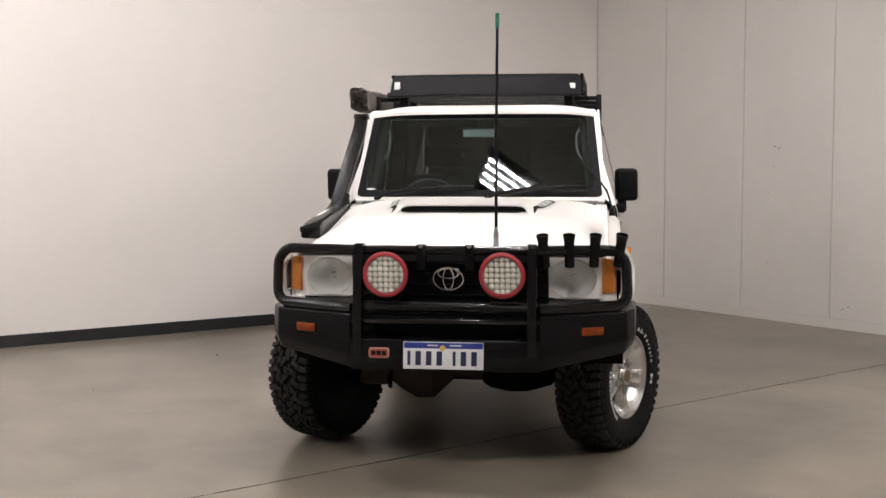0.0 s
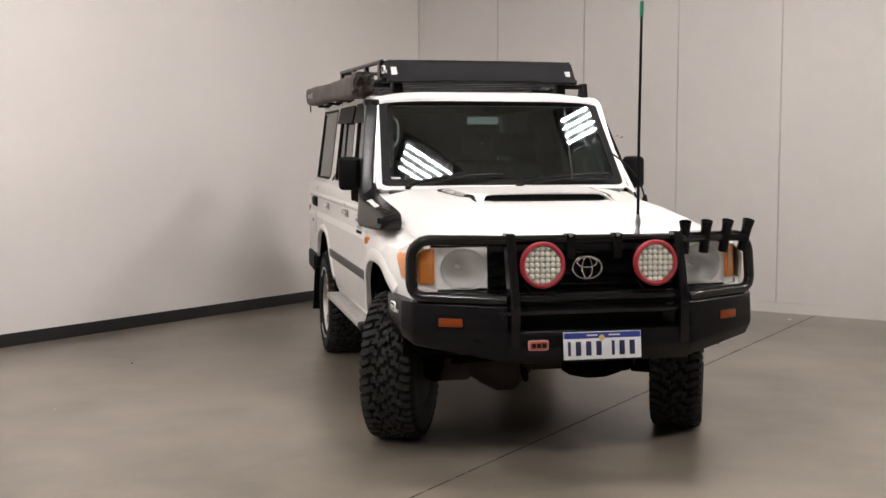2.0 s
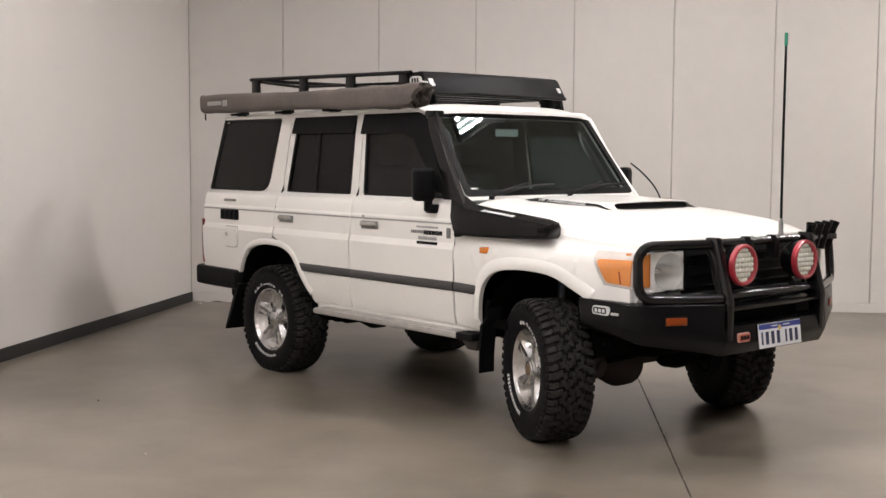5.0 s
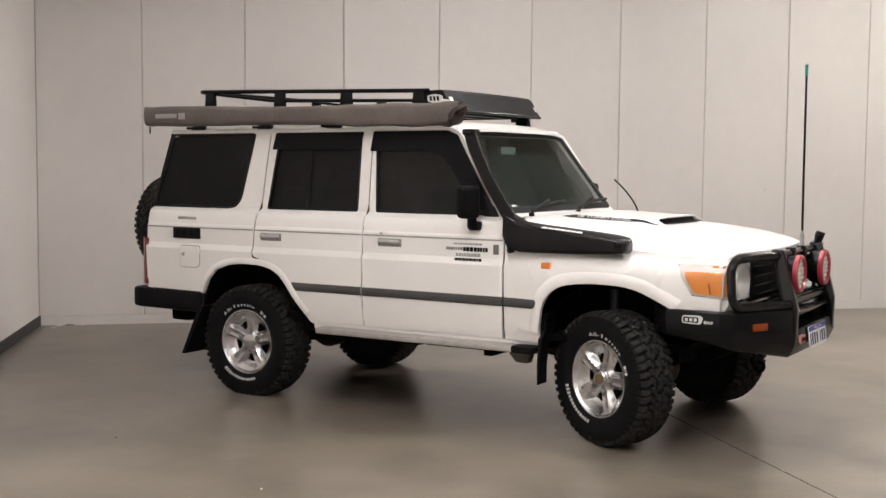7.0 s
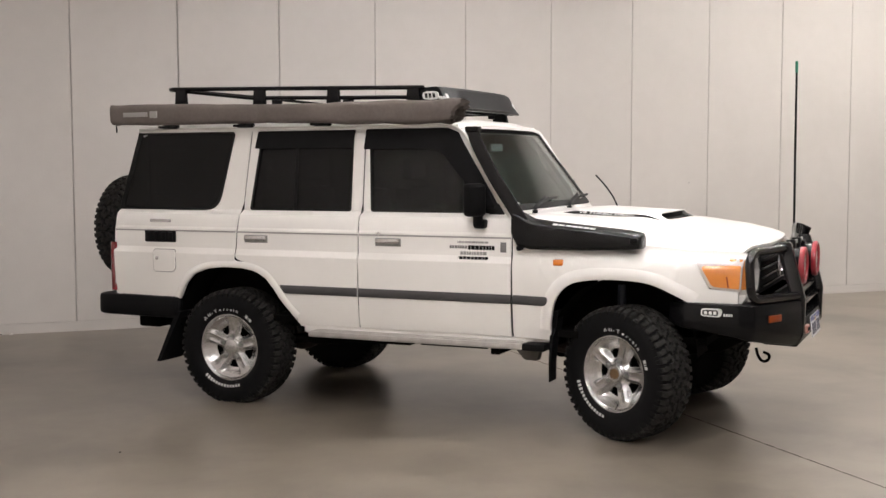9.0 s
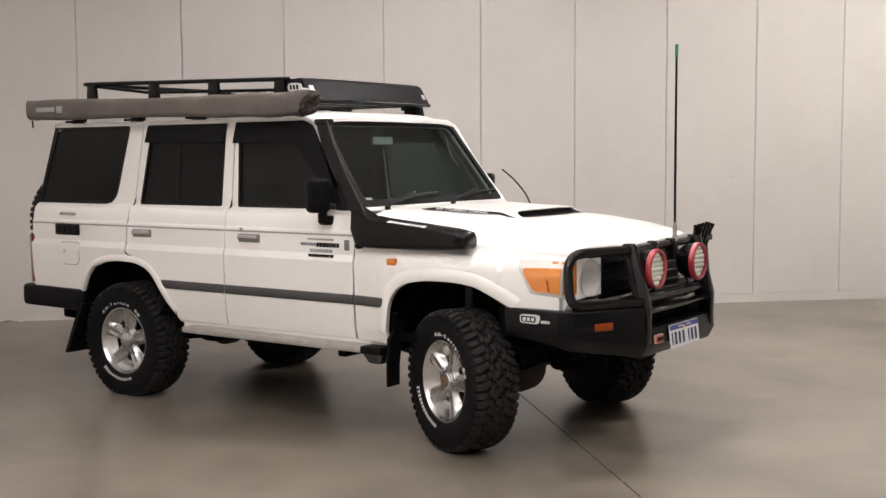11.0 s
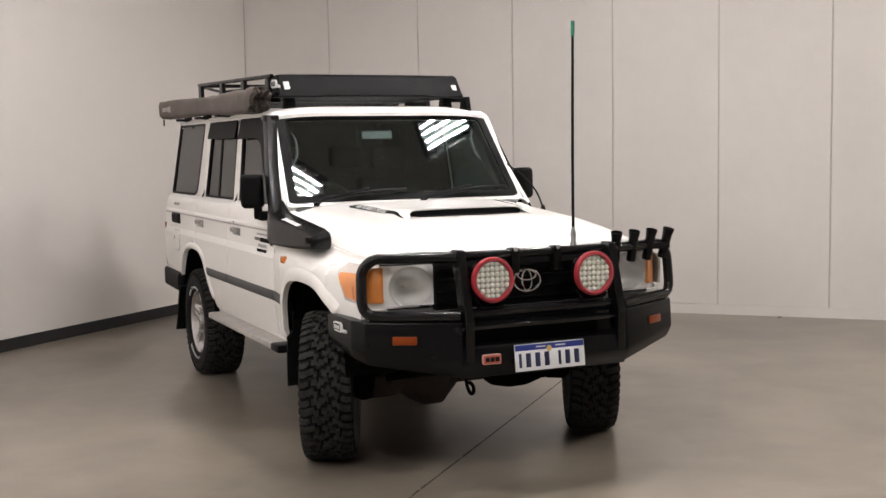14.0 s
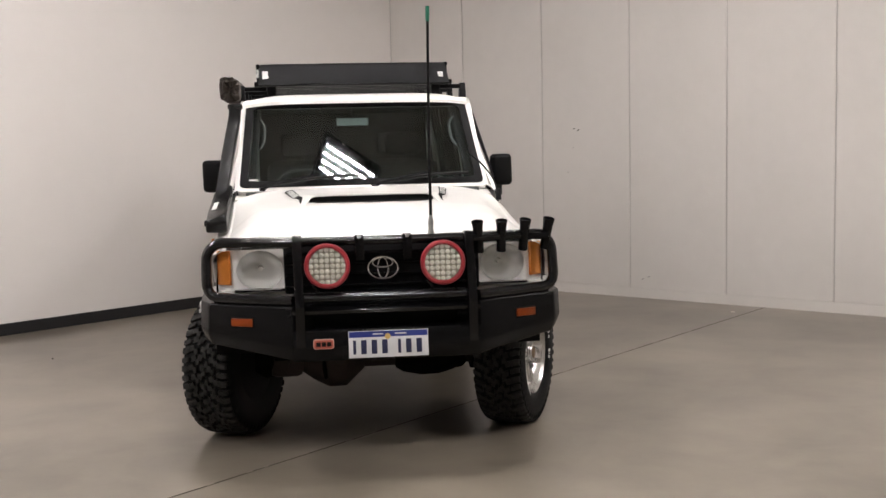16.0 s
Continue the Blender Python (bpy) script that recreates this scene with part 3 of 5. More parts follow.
    badge = part("badge_plate", boxed(s * half(3.23, 1.2), s * (half(3.23, 1.2) + 0.004), 3.145, 3.315, 1.198, 1.216, bevel=0.003), ALLOY, quarter)
    # tail lamp wraps round the rear corner
    part("tail_lamp", prism(bmesh.new(), rounded([(s * 0.80, 3.60), (s * 0.846, 3.592), (s * 0.846, 3.62), (s * 0.836, 3.655), (s * 0.74, 3.655), (s * 0.74, 3.62)], 0.01), 0.72, 1.055, "z"), REDLENS, car, "red tail lamp")
    # rubbing strip, one length on each panel
    for a, b in ((0.43, 0.680), (0.694, 1.709), (1.723, 2.262)):
        end = [(a, 0.752), (a, 0.806), (b, 0.806), (b, 0.752)]
        if b > 2:
            end = [(a, 0.752), (a, 0.806), (2.285, 0.806), (2.248, 0.752)]
        part("side_moulding", sheet(end, [], lambda y, z: (s * (half(y, z) + 0.012 - 0.006 * (abs(z - 0.779) / 0.027) ** 3), y, z), (0.5, 0.6), (0.757, 0.77, 0.79, 0.801), (-s * 0.012, 0, 0)), TRIM, car, "dark grey rubbing strip")
    # pressed waist line
    for a, b in ((0.697, 1.710), (1.722, 2.612), (2.624, 3.602)):
        part("waist_line", sheet([(a, 1.136), (a, 1.146), (b, 1.146), (b, 1.136)], [], lambda y, z: (s * (half(y, z) + 0.002), y, z), (), (1.141,), (-s * 0.002, 0, 0)), GREYLINE, car)
    # dark strips added in the gaps round the doors, standing in for their shade
    for line in ([(1.716, 0.556), (1.716, 1.808)], [(0.690, 0.556), (0.688, 1.15), (0.693, 1.25)], [(2.559, 1.808), (2.604, 1.27), (2.627, 0.965), (2.60, 0.947), (2.50, 0.930), (2.404, 0.864), (2.296, 0.742), (2.14, 0.556)]):
        pts = [p for a, b in zip(line, line[1:]) for p in [tuple(Vector(a).lerp(Vector(b), k / 8)) for k in range(8)]] + [line[-1]]
        part("door_gap_shade", tube(bmesh.new(), [(s * (half(y, z) - 0.011), y, z) for y, z in pts], 0.007, sides=6), SEAL, car)
    # sill and step
    part("sill", boxed(s * 0.70, s * 0.812, 0.46, 2.13, 0.50, 0.556, bevel=0.015), PAINT, car)
    step = part("side_step", boxed(s * 0.790, s * 0.908, 0.60, 2.045, 0.490, 0.527, bevel=0.010), STEP, car, "scuffed silver side step")
    for k in range(6):
        part("tread_rib", boxed(s * (0.806 + 0.015 * k), s * (0.813 + 0.015 * k), 0.63, 2.02, 0.526, 0.5305, bevel=0.001), STEP, step)
    part("end_cap", boxed(s * 0.788, s * 0.910, 0.46, 0.605, 0.486, 0.530, bevel=0.012), MATTE, step)
    for y in (0.80, 1.90):
        part("step_bracket", boxed(s * 0.50, s * 0.83, y - 0.03, y + 0.03, 0.44, 0.492, bevel=0.008), UNDER, step)
    part("hanging_bracket", prism(bmesh.new(), rounded([(0.69, 0.492), (0.66, 0.452), (0.625, 0.415), (0.545, 0.412), (0.52, 0.492)], 0.012), s * 0.74, s * 0.80, "x", bevel=0.006), STEEL_DARK, step)
    # mud flaps
    part("mud_flap", sheet(rounded([(0.405, 0.72), (0.440, 0.72), (0.452, 0.42), (0.450, 0.305), (0.442, 0.305), (0.441, 0.42)], 0.003), [], lambda y, z: (s * (0.862 if z < 0.6 else 0.83), y, z), (), (0.58, 0.62), (-s * 0.11, 0, 0)), MATTE, car)
    part("mud_flap", prism(bmesh.new(), [(3.05, 0.60), (3.09, 0.60), (3.255, 0.25), (3.225, 0.25)], s * 0.87, s * 0.62, "x"), MATTE, car)
    # wheel housings, their near-black colour standing in for shade
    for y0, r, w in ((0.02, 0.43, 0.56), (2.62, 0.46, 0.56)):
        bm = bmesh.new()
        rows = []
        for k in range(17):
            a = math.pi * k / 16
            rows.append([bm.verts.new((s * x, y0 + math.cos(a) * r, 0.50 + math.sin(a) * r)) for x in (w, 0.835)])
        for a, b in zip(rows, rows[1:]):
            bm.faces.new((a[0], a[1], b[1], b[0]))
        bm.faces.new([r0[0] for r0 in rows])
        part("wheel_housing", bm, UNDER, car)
    # small amber repeater
    rx = fender_at(s)(0.39, 1.02)[0]
    part("side_repeater", boxed(rx - s * 0.03, rx + s * 0.022, 0.360, 0.420, 0.990, 1.028, bevel=0.009), ORANGE, car, "amber side repeater")


for side in (-1, 1):
    body_side(side)


def shell():
    # bonnet
    def lid(u, v):
        x = (u * 2 - 1) * 0.748
        first = -0.695 + 0.06 * abs(u * 2 - 1) ** 3
        y = first + v * (0.665 - first)
        return x, y, hood_z(x, y)
    part("bonnet", thick_grid(40, 50, lid, (0, 0, -0.018)), PAINT, car)

    # raised middle with an air slot across its front
    def bulge(u, v):
        a = u * 2 - 1
        # cheeks run on ahead of the slot at both ends
        y = -0.070 - 0.085 * smooth((abs(a) - 0.80) / 0.10)
        y += v * (0.61 - y)
        x = a * (flank_x(y) + 0.058)
        return x, y - (0.034 * (1 - a * a) - 0.012) * (1 - v) ** 6, scoop_z(x, y) + 0.0015
    scoop = part("bonnet_scoop", thick_grid(80, 30, bulge, (0, 0, -0.005)), PAINT, car, smooth=50)
    def mouth(u, v):
        x = (u * 2 - 1) * 0.335
        y = -0.052 - 0.034 * (1 - (u * 2 - 1) ** 2)
        return x, y, hood_z(x, y) - 0.004 + (scoop_z(x, -0.07) - 0.004 - hood_z(x, -0.07) + 0.002) * v
    part("scoop_opening", grid(24, 1, mouth), INK, scoop)
    part("scoop_floor", grid(24, 2, lambda u, v: ((u * 2 - 1) * 0.30, -0.112 - 0.034 * (1 - (u * 2 - 1) ** 2) + 0.07 * v, hood_z((u * 2 - 1) * 0.30, -0.112 - 0.034 * (1 - (u * 2 - 1) ** 2) + 0.07 * v) + 0.0025)), INK, scoop)

    # roof with rounded edges
    def top(u, v):
        a = u * 2 - 1
        y = 1.055 + v * 2.43
        x = a * 0.712
        z = 1.812 + 0.052 * (1 - abs(a) ** 6)
        z -= 0.045 * (1 - smooth((y - 1.055) / 0.16)) * (1 - abs(a) ** 6 * 0.6) + 0.03 * (1 - smooth((3.485 - y) / 0.12))
        return x, y - 0.035 * (1 - a * a) * (1 - v) ** 8, z
    part("roof_panel", thick_grid(30, 40, top, (0, 0, -0.02)), PAINT, car)
    for s in (-1, 1):
        part("roof_gutter", tube(bmesh.new(), [(s * 0.745, 0.745, 1.31), (s * 0.714, 1.07, 1.80), (s * 0.714, 1.18, 1.822), (s * 0.714, 3.47, 1.822)], 0.009, 0.06, 8), PAINT, car)

    # windscreen: frame, rubber and glass on one leaning, slightly bowed surface
    lo, hi = Vector((0, 0.710, 1.306)), Vector((0, 1.085, 1.805))
    def screen(off):
        nrm = Vector((0, -(hi - lo).z, (hi - lo).y)).normalized()
        def place(a, b):
            p = lo + (hi - lo) * b + nrm * (off + 0.006 * (1 - (a / 0.72) ** 2))
            return (a, p.y - 0.0225 * (1 - (a / 0.72) ** 2), p.z)
        return place
    outer = rounded([(-0.750, -0.06), (0.750, -0.06), (0.70, 1.045), (-0.70, 1.045)], 0.03)
    inner = rounded([(-0.706, 0.0), (0.706, 0.0), (0.654, 0.962), (-0.654, 0.962)], 0.045)
    xs = [k * 0.12 for k in range(-5, 6)]
    frame_ob = part("windscreen_frame", sheet(outer, [inner], screen(0.0), xs, (0.5,), (0, 0.03, -0.02)), PAINT, car)
    part("windscreen_rubber", sheet(rim_line(inner, 0.036), [rounded([(-0.687, 0.048), (0.687, 0.048), (0.640, 0.938), (-0.640, 0.938)], 0.05)], screen(0.006), xs, (0.5,), (0, 0.015, -0.01)), FRIT, frame_ob)
    def glass_at(u, v):
        return screen(0.002)((u * 2 - 1) * (0.702 - 0.052 * v), 0.01 + 0.97 * v)
    glass = part("windscreen", thick_grid(24, 8, glass_at, (0, 0.004, -0.003)), GLASS, car, "clear laminated windscreen", smooth=60)
    glass.visible_shadow = False
    for s in (-1, 1):
        part("door_pillar", sheet([(0.705, 1.25), (1.075, 1.80), (1.10, 1.80), (0.73, 1.25)], [], lambda y, z: (s * half(y, z), y - 0.012, z), (), (1.5,), (-s * 0.022, 0, 0)), PAINT, car)
    # scuttle with vents below the glass
    part("scuttle", thick_grid(16, 2, lambda u, v: ((u * 2 - 1) * 0.76, 0.60 + 0.12 * v - 0.045 * (1 - (u * 2 - 1) ** 2), 1.262 + 0.02 * v - 0.03 * (u * 2 - 1) ** 2), (0, 0, -0.02)), PAINT, car)
    for x0 in (-0.60, 0.06):
        arm = bmesh.new()
        y0, z0 = 0.63, 1.285
        tube(arm, [(x0, y0, z0), (x0 + 0.04, y0 + 0.012, z0 + 0.03), (x0 + 0.34, y0 + 0.055, z0 + 0.083)], 0.0105, 0.03, 8)
        w = part("wiper", arm, MATTE, car, "black windscreen wiper")
        part("wiper_blade", tube(bmesh.new(), [(x0 + 0.10, y0 + 0.030, z0 + 0.035), (x0 + 0.34, y0 + 0.042, z0 + 0.070), (x0 + 0.58, y0 + 0.062, z0 + 0.075)], 0.0095, 0.1, 6), SEAL, w)
        part("wiper_pivot", lathe(bmesh.new(), [(0, 0.018), (0.02, 0.016), (0.022, 0.008)], pose(x0, y0, z0 - 0.005), 12, "z"), MATTE, w)
    # rear of the body
    part("tailgate", sheet(rounded([(-0.83, 0.68), (0.83, 0.68), (0.80, 1.15), (0.765, 1.26), (0.66, 1.80), (-0.66, 1.80), (-0.765, 1.26), (-0.80, 1.15)], 0.03), [], lambda a, b: (a, 3.60 - max(0, b - 1.26) * 0.24, b), (), (1.26,), (0, -0.03, 0)), PAINT, car)
    bm = bmesh.new()
    prism(bm, rounded([(-0.872, 3.07), (-0.848, 3.72), (-0.81, 3.785), (0.81, 3.785), (0.848, 3.72), (0.872, 3.07), (0.80, 3.07), (0.80, 3.58), (-0.80, 3.58), (-0.80, 3.07)], 0.03), 0.550, 0.695, "z", bevel=0.022)
    part("rear_bumper", bm, MATTE, car, "black rear bumper")
    part("tow_bar", boxed(-0.62, 0.62, 3.42, 3.60, 0.44, 0.56, bevel=0.02), UNDER, car)
    # front: grille and apron
    grille = part("grille", boxed(-0.478, 0.478, -0.69, -0.60, 0.83, 1.075, bevel=0.012), MATTE, car, "black grille")
    for k in range(4):
        part("grille_bar", boxed(-0.468, 0.468, -0.705, -0.685, 0.862 + 0.052 * k, 0.876 + 0.052 * k, bevel=0.004), BLACK, grille)
    em = bmesh.new()
    ring = [(math.cos(2 * math.pi * k / 36), math.sin(2 * math.pi * k / 36)) for k in range(37)]
    tube(em, [(c * 0.074, -0.722, 0.950 + q * 0.055) for c, q in ring], 0.0065, sides=8)
    tube(em, [(c * 0.026, -0.722, 0.950 + q * 0.051) for c, q in ring], 0.005, sides=8)
    tube(em, [(c * 0.05, -0.722, 0.975 + q * 0.024) for c, q in ring], 0.005, sides=8)
    part("emblem", em, CHROME, grille, "plain chrome oval emblem")
    part("lamp_panel", boxed(-0.765, 0.765, -0.555, -0.515, 0.80, 1.03, bevel=0.01), PAINT, car)
    part("front_valance", prism(bmesh.new(), [(-0.56, 0.80), (-0.635, 0.80), (-0.66, 0.835), (-0.66, 0.853), (-0.56, 0.853)], -0.80, 0.80, "x"), PAINT, car)
    for s in (-1, 1):
        # square lamp with a round lens, amber corner light that wraps onto the wing
        circle = [(s * 0.594 + 0.110 * math.cos(u), 0.951 + 0.096 * math.sin(u)) for u in (2 * math.pi * k / 32 for k in range(32))]
        frame_line = rounded([(s * 0.478, 0.852), (s * 0.478, 1.052), (s * 0.80, 1.052), (s * 0.80, 0.852)], 0.012)
        lamp = part("headlight", sheet(frame_line, [circle], lambda a, b: (a, -0.676 + 0.050 * smooth((abs(a) - 0.70) / 0.09), b), (s * 0.69, s * 0.70, s * 0.715, s * 0.73, s * 0.745, s * 0.76, s * 0.78), (), (0, 0.02, 0)), HAZE, car, "clear square headlight with round reflector")
        oval = pose(s * 0.594, 0, 0.951) @ Matrix.Diagonal((1.12, 1, 0.97, 1))
        part("lamp_bowl", lathe(bmesh.new(), [(-0.571, 0.0), (-0.572, 0.018), (-0.574, 0.030), (-0.585, 0.055), (-0.605, 0.076), (-0.640, 0.092), (-0.680, 0.101)], oval, 36, "y", caps=False), REFLECTOR, lamp)
        part("lamp_bulb", lathe(bmesh.new(), [(-0.572, 0.016), (-0.615, 0.013), (-0.626, 0.011), (-0.628, 0.003)], oval, 16, "y"), HAZE, lamp)
        part("lamp_lens", lathe(bmesh.new(), [(-0.677, 0.103), (-0.684, 0.100), (-0.696, 0.06), (-0.700, 0.0)], oval, 32, "y", caps=False), LENS, lamp).visible_shadow = False
        part("lamp_trim", boxed(s * 0.476, s * 0.720, -0.686, -0.60, 0.846, 0.862, bevel=0.004), CHROME, lamp)
        bm = bmesh.new()
        prism(bm, rounded([(s * 0.735, -0.674), (s * 0.799, -0.634), (s * 0.799, -0.57), (s * 0.735, -0.57)], 0.006), 0.880, 1.049, "z", bevel=0.006)
        part("turn_signal", bm, PALEAMBER, lamp, "amber turn signal")
        def on_wing(off):
            base = fender_at(s)
            return lambda y, z: (base(y, z)[0] + s * off, y, base(y, z)[2])
        notch = rounded([(-0.652, 1.106), (-0.366, 1.094), (-0.474, 0.889), (-0.640, 0.876)], [0.004, 0.02, 0.02, 0.004])
        corner = part("corner_lamp", sheet(notch, [], on_wing(0.003), (-0.6, -0.55, -0.5, -0.45, -0.4), (0.92, 0.96, 1.0, 1.03, 1.06, 1.08), (-s * 0.014, 0, 0)), CORNERLENS, car, "clear and amber corner lamp", smooth=60)
        inner_lens = rounded([(-0.640, 1.018), (-0.424, 1.016), (-0.488, 0.900), (-0.632, 0.888)], [0.01, 0.03, 0.02, 0.01])
        part("amber_lens", sheet(inner_lens, [], on_wing(0.008), (-0.6, -0.55, -0.5, -0.45), (0.93, 0.97, 1.0), (-s * 0.006, 0, 0)), PALEAMBER, corner, smooth=60)
        part("lens_divider", sheet([(-0.560, 1.014), (-0.552, 1.014), (-0.570, 0.897), (-0.578, 0.897)], [], on_wing(0.0095), (), (0.95,), (-s * 0.004, 0, 0)), MARKER, corner)
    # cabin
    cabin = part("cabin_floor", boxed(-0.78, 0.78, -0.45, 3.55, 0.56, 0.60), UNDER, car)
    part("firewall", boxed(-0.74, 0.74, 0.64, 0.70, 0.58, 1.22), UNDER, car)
    # trim, headlining and pillar linings carry the cabin's shade in their black
    part("inner_trim", boxed(-0.69, -0.68, 0.8, 3.4, 0.96, 1.25), CABIN_SHADE, cabin)
    part("inner_trim", boxed(0.68, 0.69, 0.8, 3.4, 0.96, 1.25), CABIN_SHADE, cabin)
    part("rear_trim", boxed(-0.69, 0.69, 3.40, 3.42, 0.6, 1.79), CABIN_SHADE, cabin)
    part("headlining", boxed(-0.69, 0.69, 1.15, 3.4, 1.785, 1.80), CABIN_SHADE, cabin)
    for s in (-1, 1):
        for y0, y1 in ((1.675, 1.815), (2.45, 2.80)):
            part("inner_pillar", sheet([(y0, 1.24), (y1, 1.24), (y1 - 0.02, 1.79), (y0, 1.79)], [], lambda y, z: (s * (half(y, z) - 0.026), y, z), (), (1.285, 1.55), (-s * 0.012, 0, 0)), CABIN_SHADE, cabin)
        part("door_frame_trim", sheet([(0.74, 1.25), (1.09, 1.785), (1.18, 1.785), (0.84, 1.25)], [], lambda y, z: (s * (half(y, z) - 0.026), y, z), (), (1.5,), (-s * 0.012, 0, 0)), CABIN_SHADE, cabin)
    dash = bmesh.new()
    part("bulkhead_shelf", boxed(-0.70, 0.70, 0.655, 0.74, 1.20, 1.27, bevel=0.01), DASH, car)
    prism(dash, rounded([(0.70, 0.95), (0.70, 1.265), (0.86, 1.255), (1.02, 1.20), (1.04, 0.95)], 0.03), -0.69, 0.69, "x")
    part("dashboard", dash, DASH, car)
    part("instrument_hood", boxed(-0.52, -0.20, 0.84, 1.04, 1.22, 1.30, bevel=0.03), DASH, car)
    wheel = part("steering_wheel", tube(bmesh.new(), [(-0.36 + 0.185 * c, 1.12 + 0.07 * q, 1.225 + 0.165 * q) for c, q in ring], 0.014, sides=8), TRIM, car)
    part("wheel_hub", lathe(bmesh.new(), [(0, 0.06), (-0.03, 0.055), (-0.035, 0.02)], pose(-0.36, 1.115, 1.25, -20), 16, "y"), MATTE, wheel)
    part("wheel_spoke", boxed(-0.53, -0.19, 1.11, 1.125, 1.235, 1.265, bevel=0.005), MATTE, wheel)
    for x in (-0.36, 0.36):
        for y in (1.45, 2.30):
            seat = part("seat", boxed(x - 0.24, x + 0.24, y - 0.05, y + 0.42, 0.86, 1.0, bevel=0.04), CABIN_SHADE, car)
            part("seat_back", boxed(x - 0.235, x + 0.235, y + 0.36, y + 0.50, 0.95, 1.42, bevel=0.05), CABIN_SHADE, seat)
            part("headrest", boxed(x - 0.13, x + 0.13, y + 0.40, y + 0.49, 1.46, 1.62, bevel=0.035), CABIN_SHADE, seat)
    mirror = part("inside_mirror", boxed(-0.135, 0.075, 1.105, 1.135, 1.655, 1.712, bevel=0.012), CABIN_SHADE, car)
    part("mirror_glass", boxed(-0.128, 0.068, 1.102, 1.1045, 1.661, 1.706), shader("mirror_back", (0.45, 0.5, 0.5), 0.35), mirror)
    part("mirror_stem", tube(bmesh.new(), [(-0.03, 1.12, 1.70), (-0.03, 1.10, 1.78)], 0.008, sides=8), MATTE, mirror)
    part("glass_sticker", grid(2, 2, lambda u, v: screen(0.0075)(-0.678 + 0.052 * u, 0.055 + 0.016 * v)), WHITE, car)
    part("glass_chip", grid(2, 2, lambda u, v: screen(0.0085)(-0.106 + 0.009 * u, 0.455 + 0.012 * v)), WHITE, car)
    for s in (-1, 1):
        part("pillar_trim", tube(bmesh.new(), [(s * 0.668, 0.80, 1.29), (s * 0.615, 1.13, 1.76)], 0.022, sides=8), CABIN_SHADE, car)
        part("grab_handle", tube(bmesh.new(), [(s * 0.60, 1.05, 1.70), (s * 0.575, 1.03, 1.66), (s * 0.585, 0.99, 1.56), (s * 0.615, 0.97, 1.52)], 0.008, 0.03, 8), DECAL, car)


shell()


# ---- wheels ----
def tyre_meshes():
    R = 0.386
    tyre = lathe(bmesh.new(), [(-0.121, 0.200), (-0.128, 0.222), (-0.132, 0.262), (-0.135, 0.295), (-0.132, 0.335), (-0.124, 0.356), (-0.105, 0.366), (-0.07, 0.371), (0.07, 0.371), (0.105, 0.366), (0.124, 0.356), (0.132, 0.335), (0.135, 0.295), (0.132, 0.262), (0.124, 0.232), (0.112, 0.2185), (-0.121, 0.200)], None, 72)
    # hooked blocks that lock into one another, and broad shoulder lugs
    tread, lugs = ([], []), ([], [])
    rng = random.Random(4)

    def block(outline, low, high, into):
        vs, fs = into
        n = len(outline)
        base = len(vs)
        cx, ca = sum(x for x, a in outline) / n, sum(a for x, a in outline) / n
        for r, inset in ((low, 0.0), (high - 0.0022, 0.02), (high, 0.10)):
            for x, a in outline:
                x, a = x + (cx - x) * inset, a + (ca - a) * inset
                rr = r - 5.5 * max(0, abs(x) - 0.078) ** 2
                vs.append((x, math.cos(a) * rr, math.sin(a) * rr))
        fs.append(tuple(base + 2 * n + k for k in range(n)))
        for o in (0, n):
            for k in range(n):
                fs.append((base + o + k, base + o + (k + 1) % n, base + o + n + (k + 1) % n, base + o + n + k))

    N = 50
    step = 2 * math.pi / N
    hook = [(-0.0235, 0.10), (-0.008, -0.06), (0.000, 0.42), (0.0235, 0.28)]
    for k in range(N):
        a0 = k * step
        for mid, sgn, shift in ((-0.050, 1, 0.0), (0.0, -1, 0.55), (0.050, 1, 0.2)):
            o = a0 + (shift + rng.uniform(-0.06, 0.06)) * step
            mid += 0.007 if k % 2 else -0.007
            edge = [(mid + x, o + sgn * b * step) for x, b in hook]
            far = [(mid + x, o + sgn * (b + 0.66) * step) for x, b in reversed(hook)]
            block(edge + far, 0.364, R, tread)
        for sgn in (1, -1):
            o = a0 + (0.30 if sgn > 0 else 0.75) * step
            wide = 0.66 if k % 2 else 0.54
            block([(sgn * 0.078, o + 0.14 * step), (sgn * 0.094, o + 0.06 * step), (sgn * 0.099, o - 0.04 * step), (sgn * 0.127, o - 0.02 * step), (sgn * 0.127, o + (wide - 0.04) * step), (sgn * 0.099, o + wide * step), (sgn * 0.092, o + (wide + 0.12) * step), (sgn * 0.078, o + (wide + 0.04) * step)], 0.352, R, tread)
            block([(sgn * 0.122, o), (sgn * 0.1335, o + 0.05 * step), (sgn * 0.1335, o + (wide - 0.10) * step), (sgn * 0.122, o + (wide - 0.05) * step)], 0.345, 0.3745, lugs)
    return tyre, tread, lugs


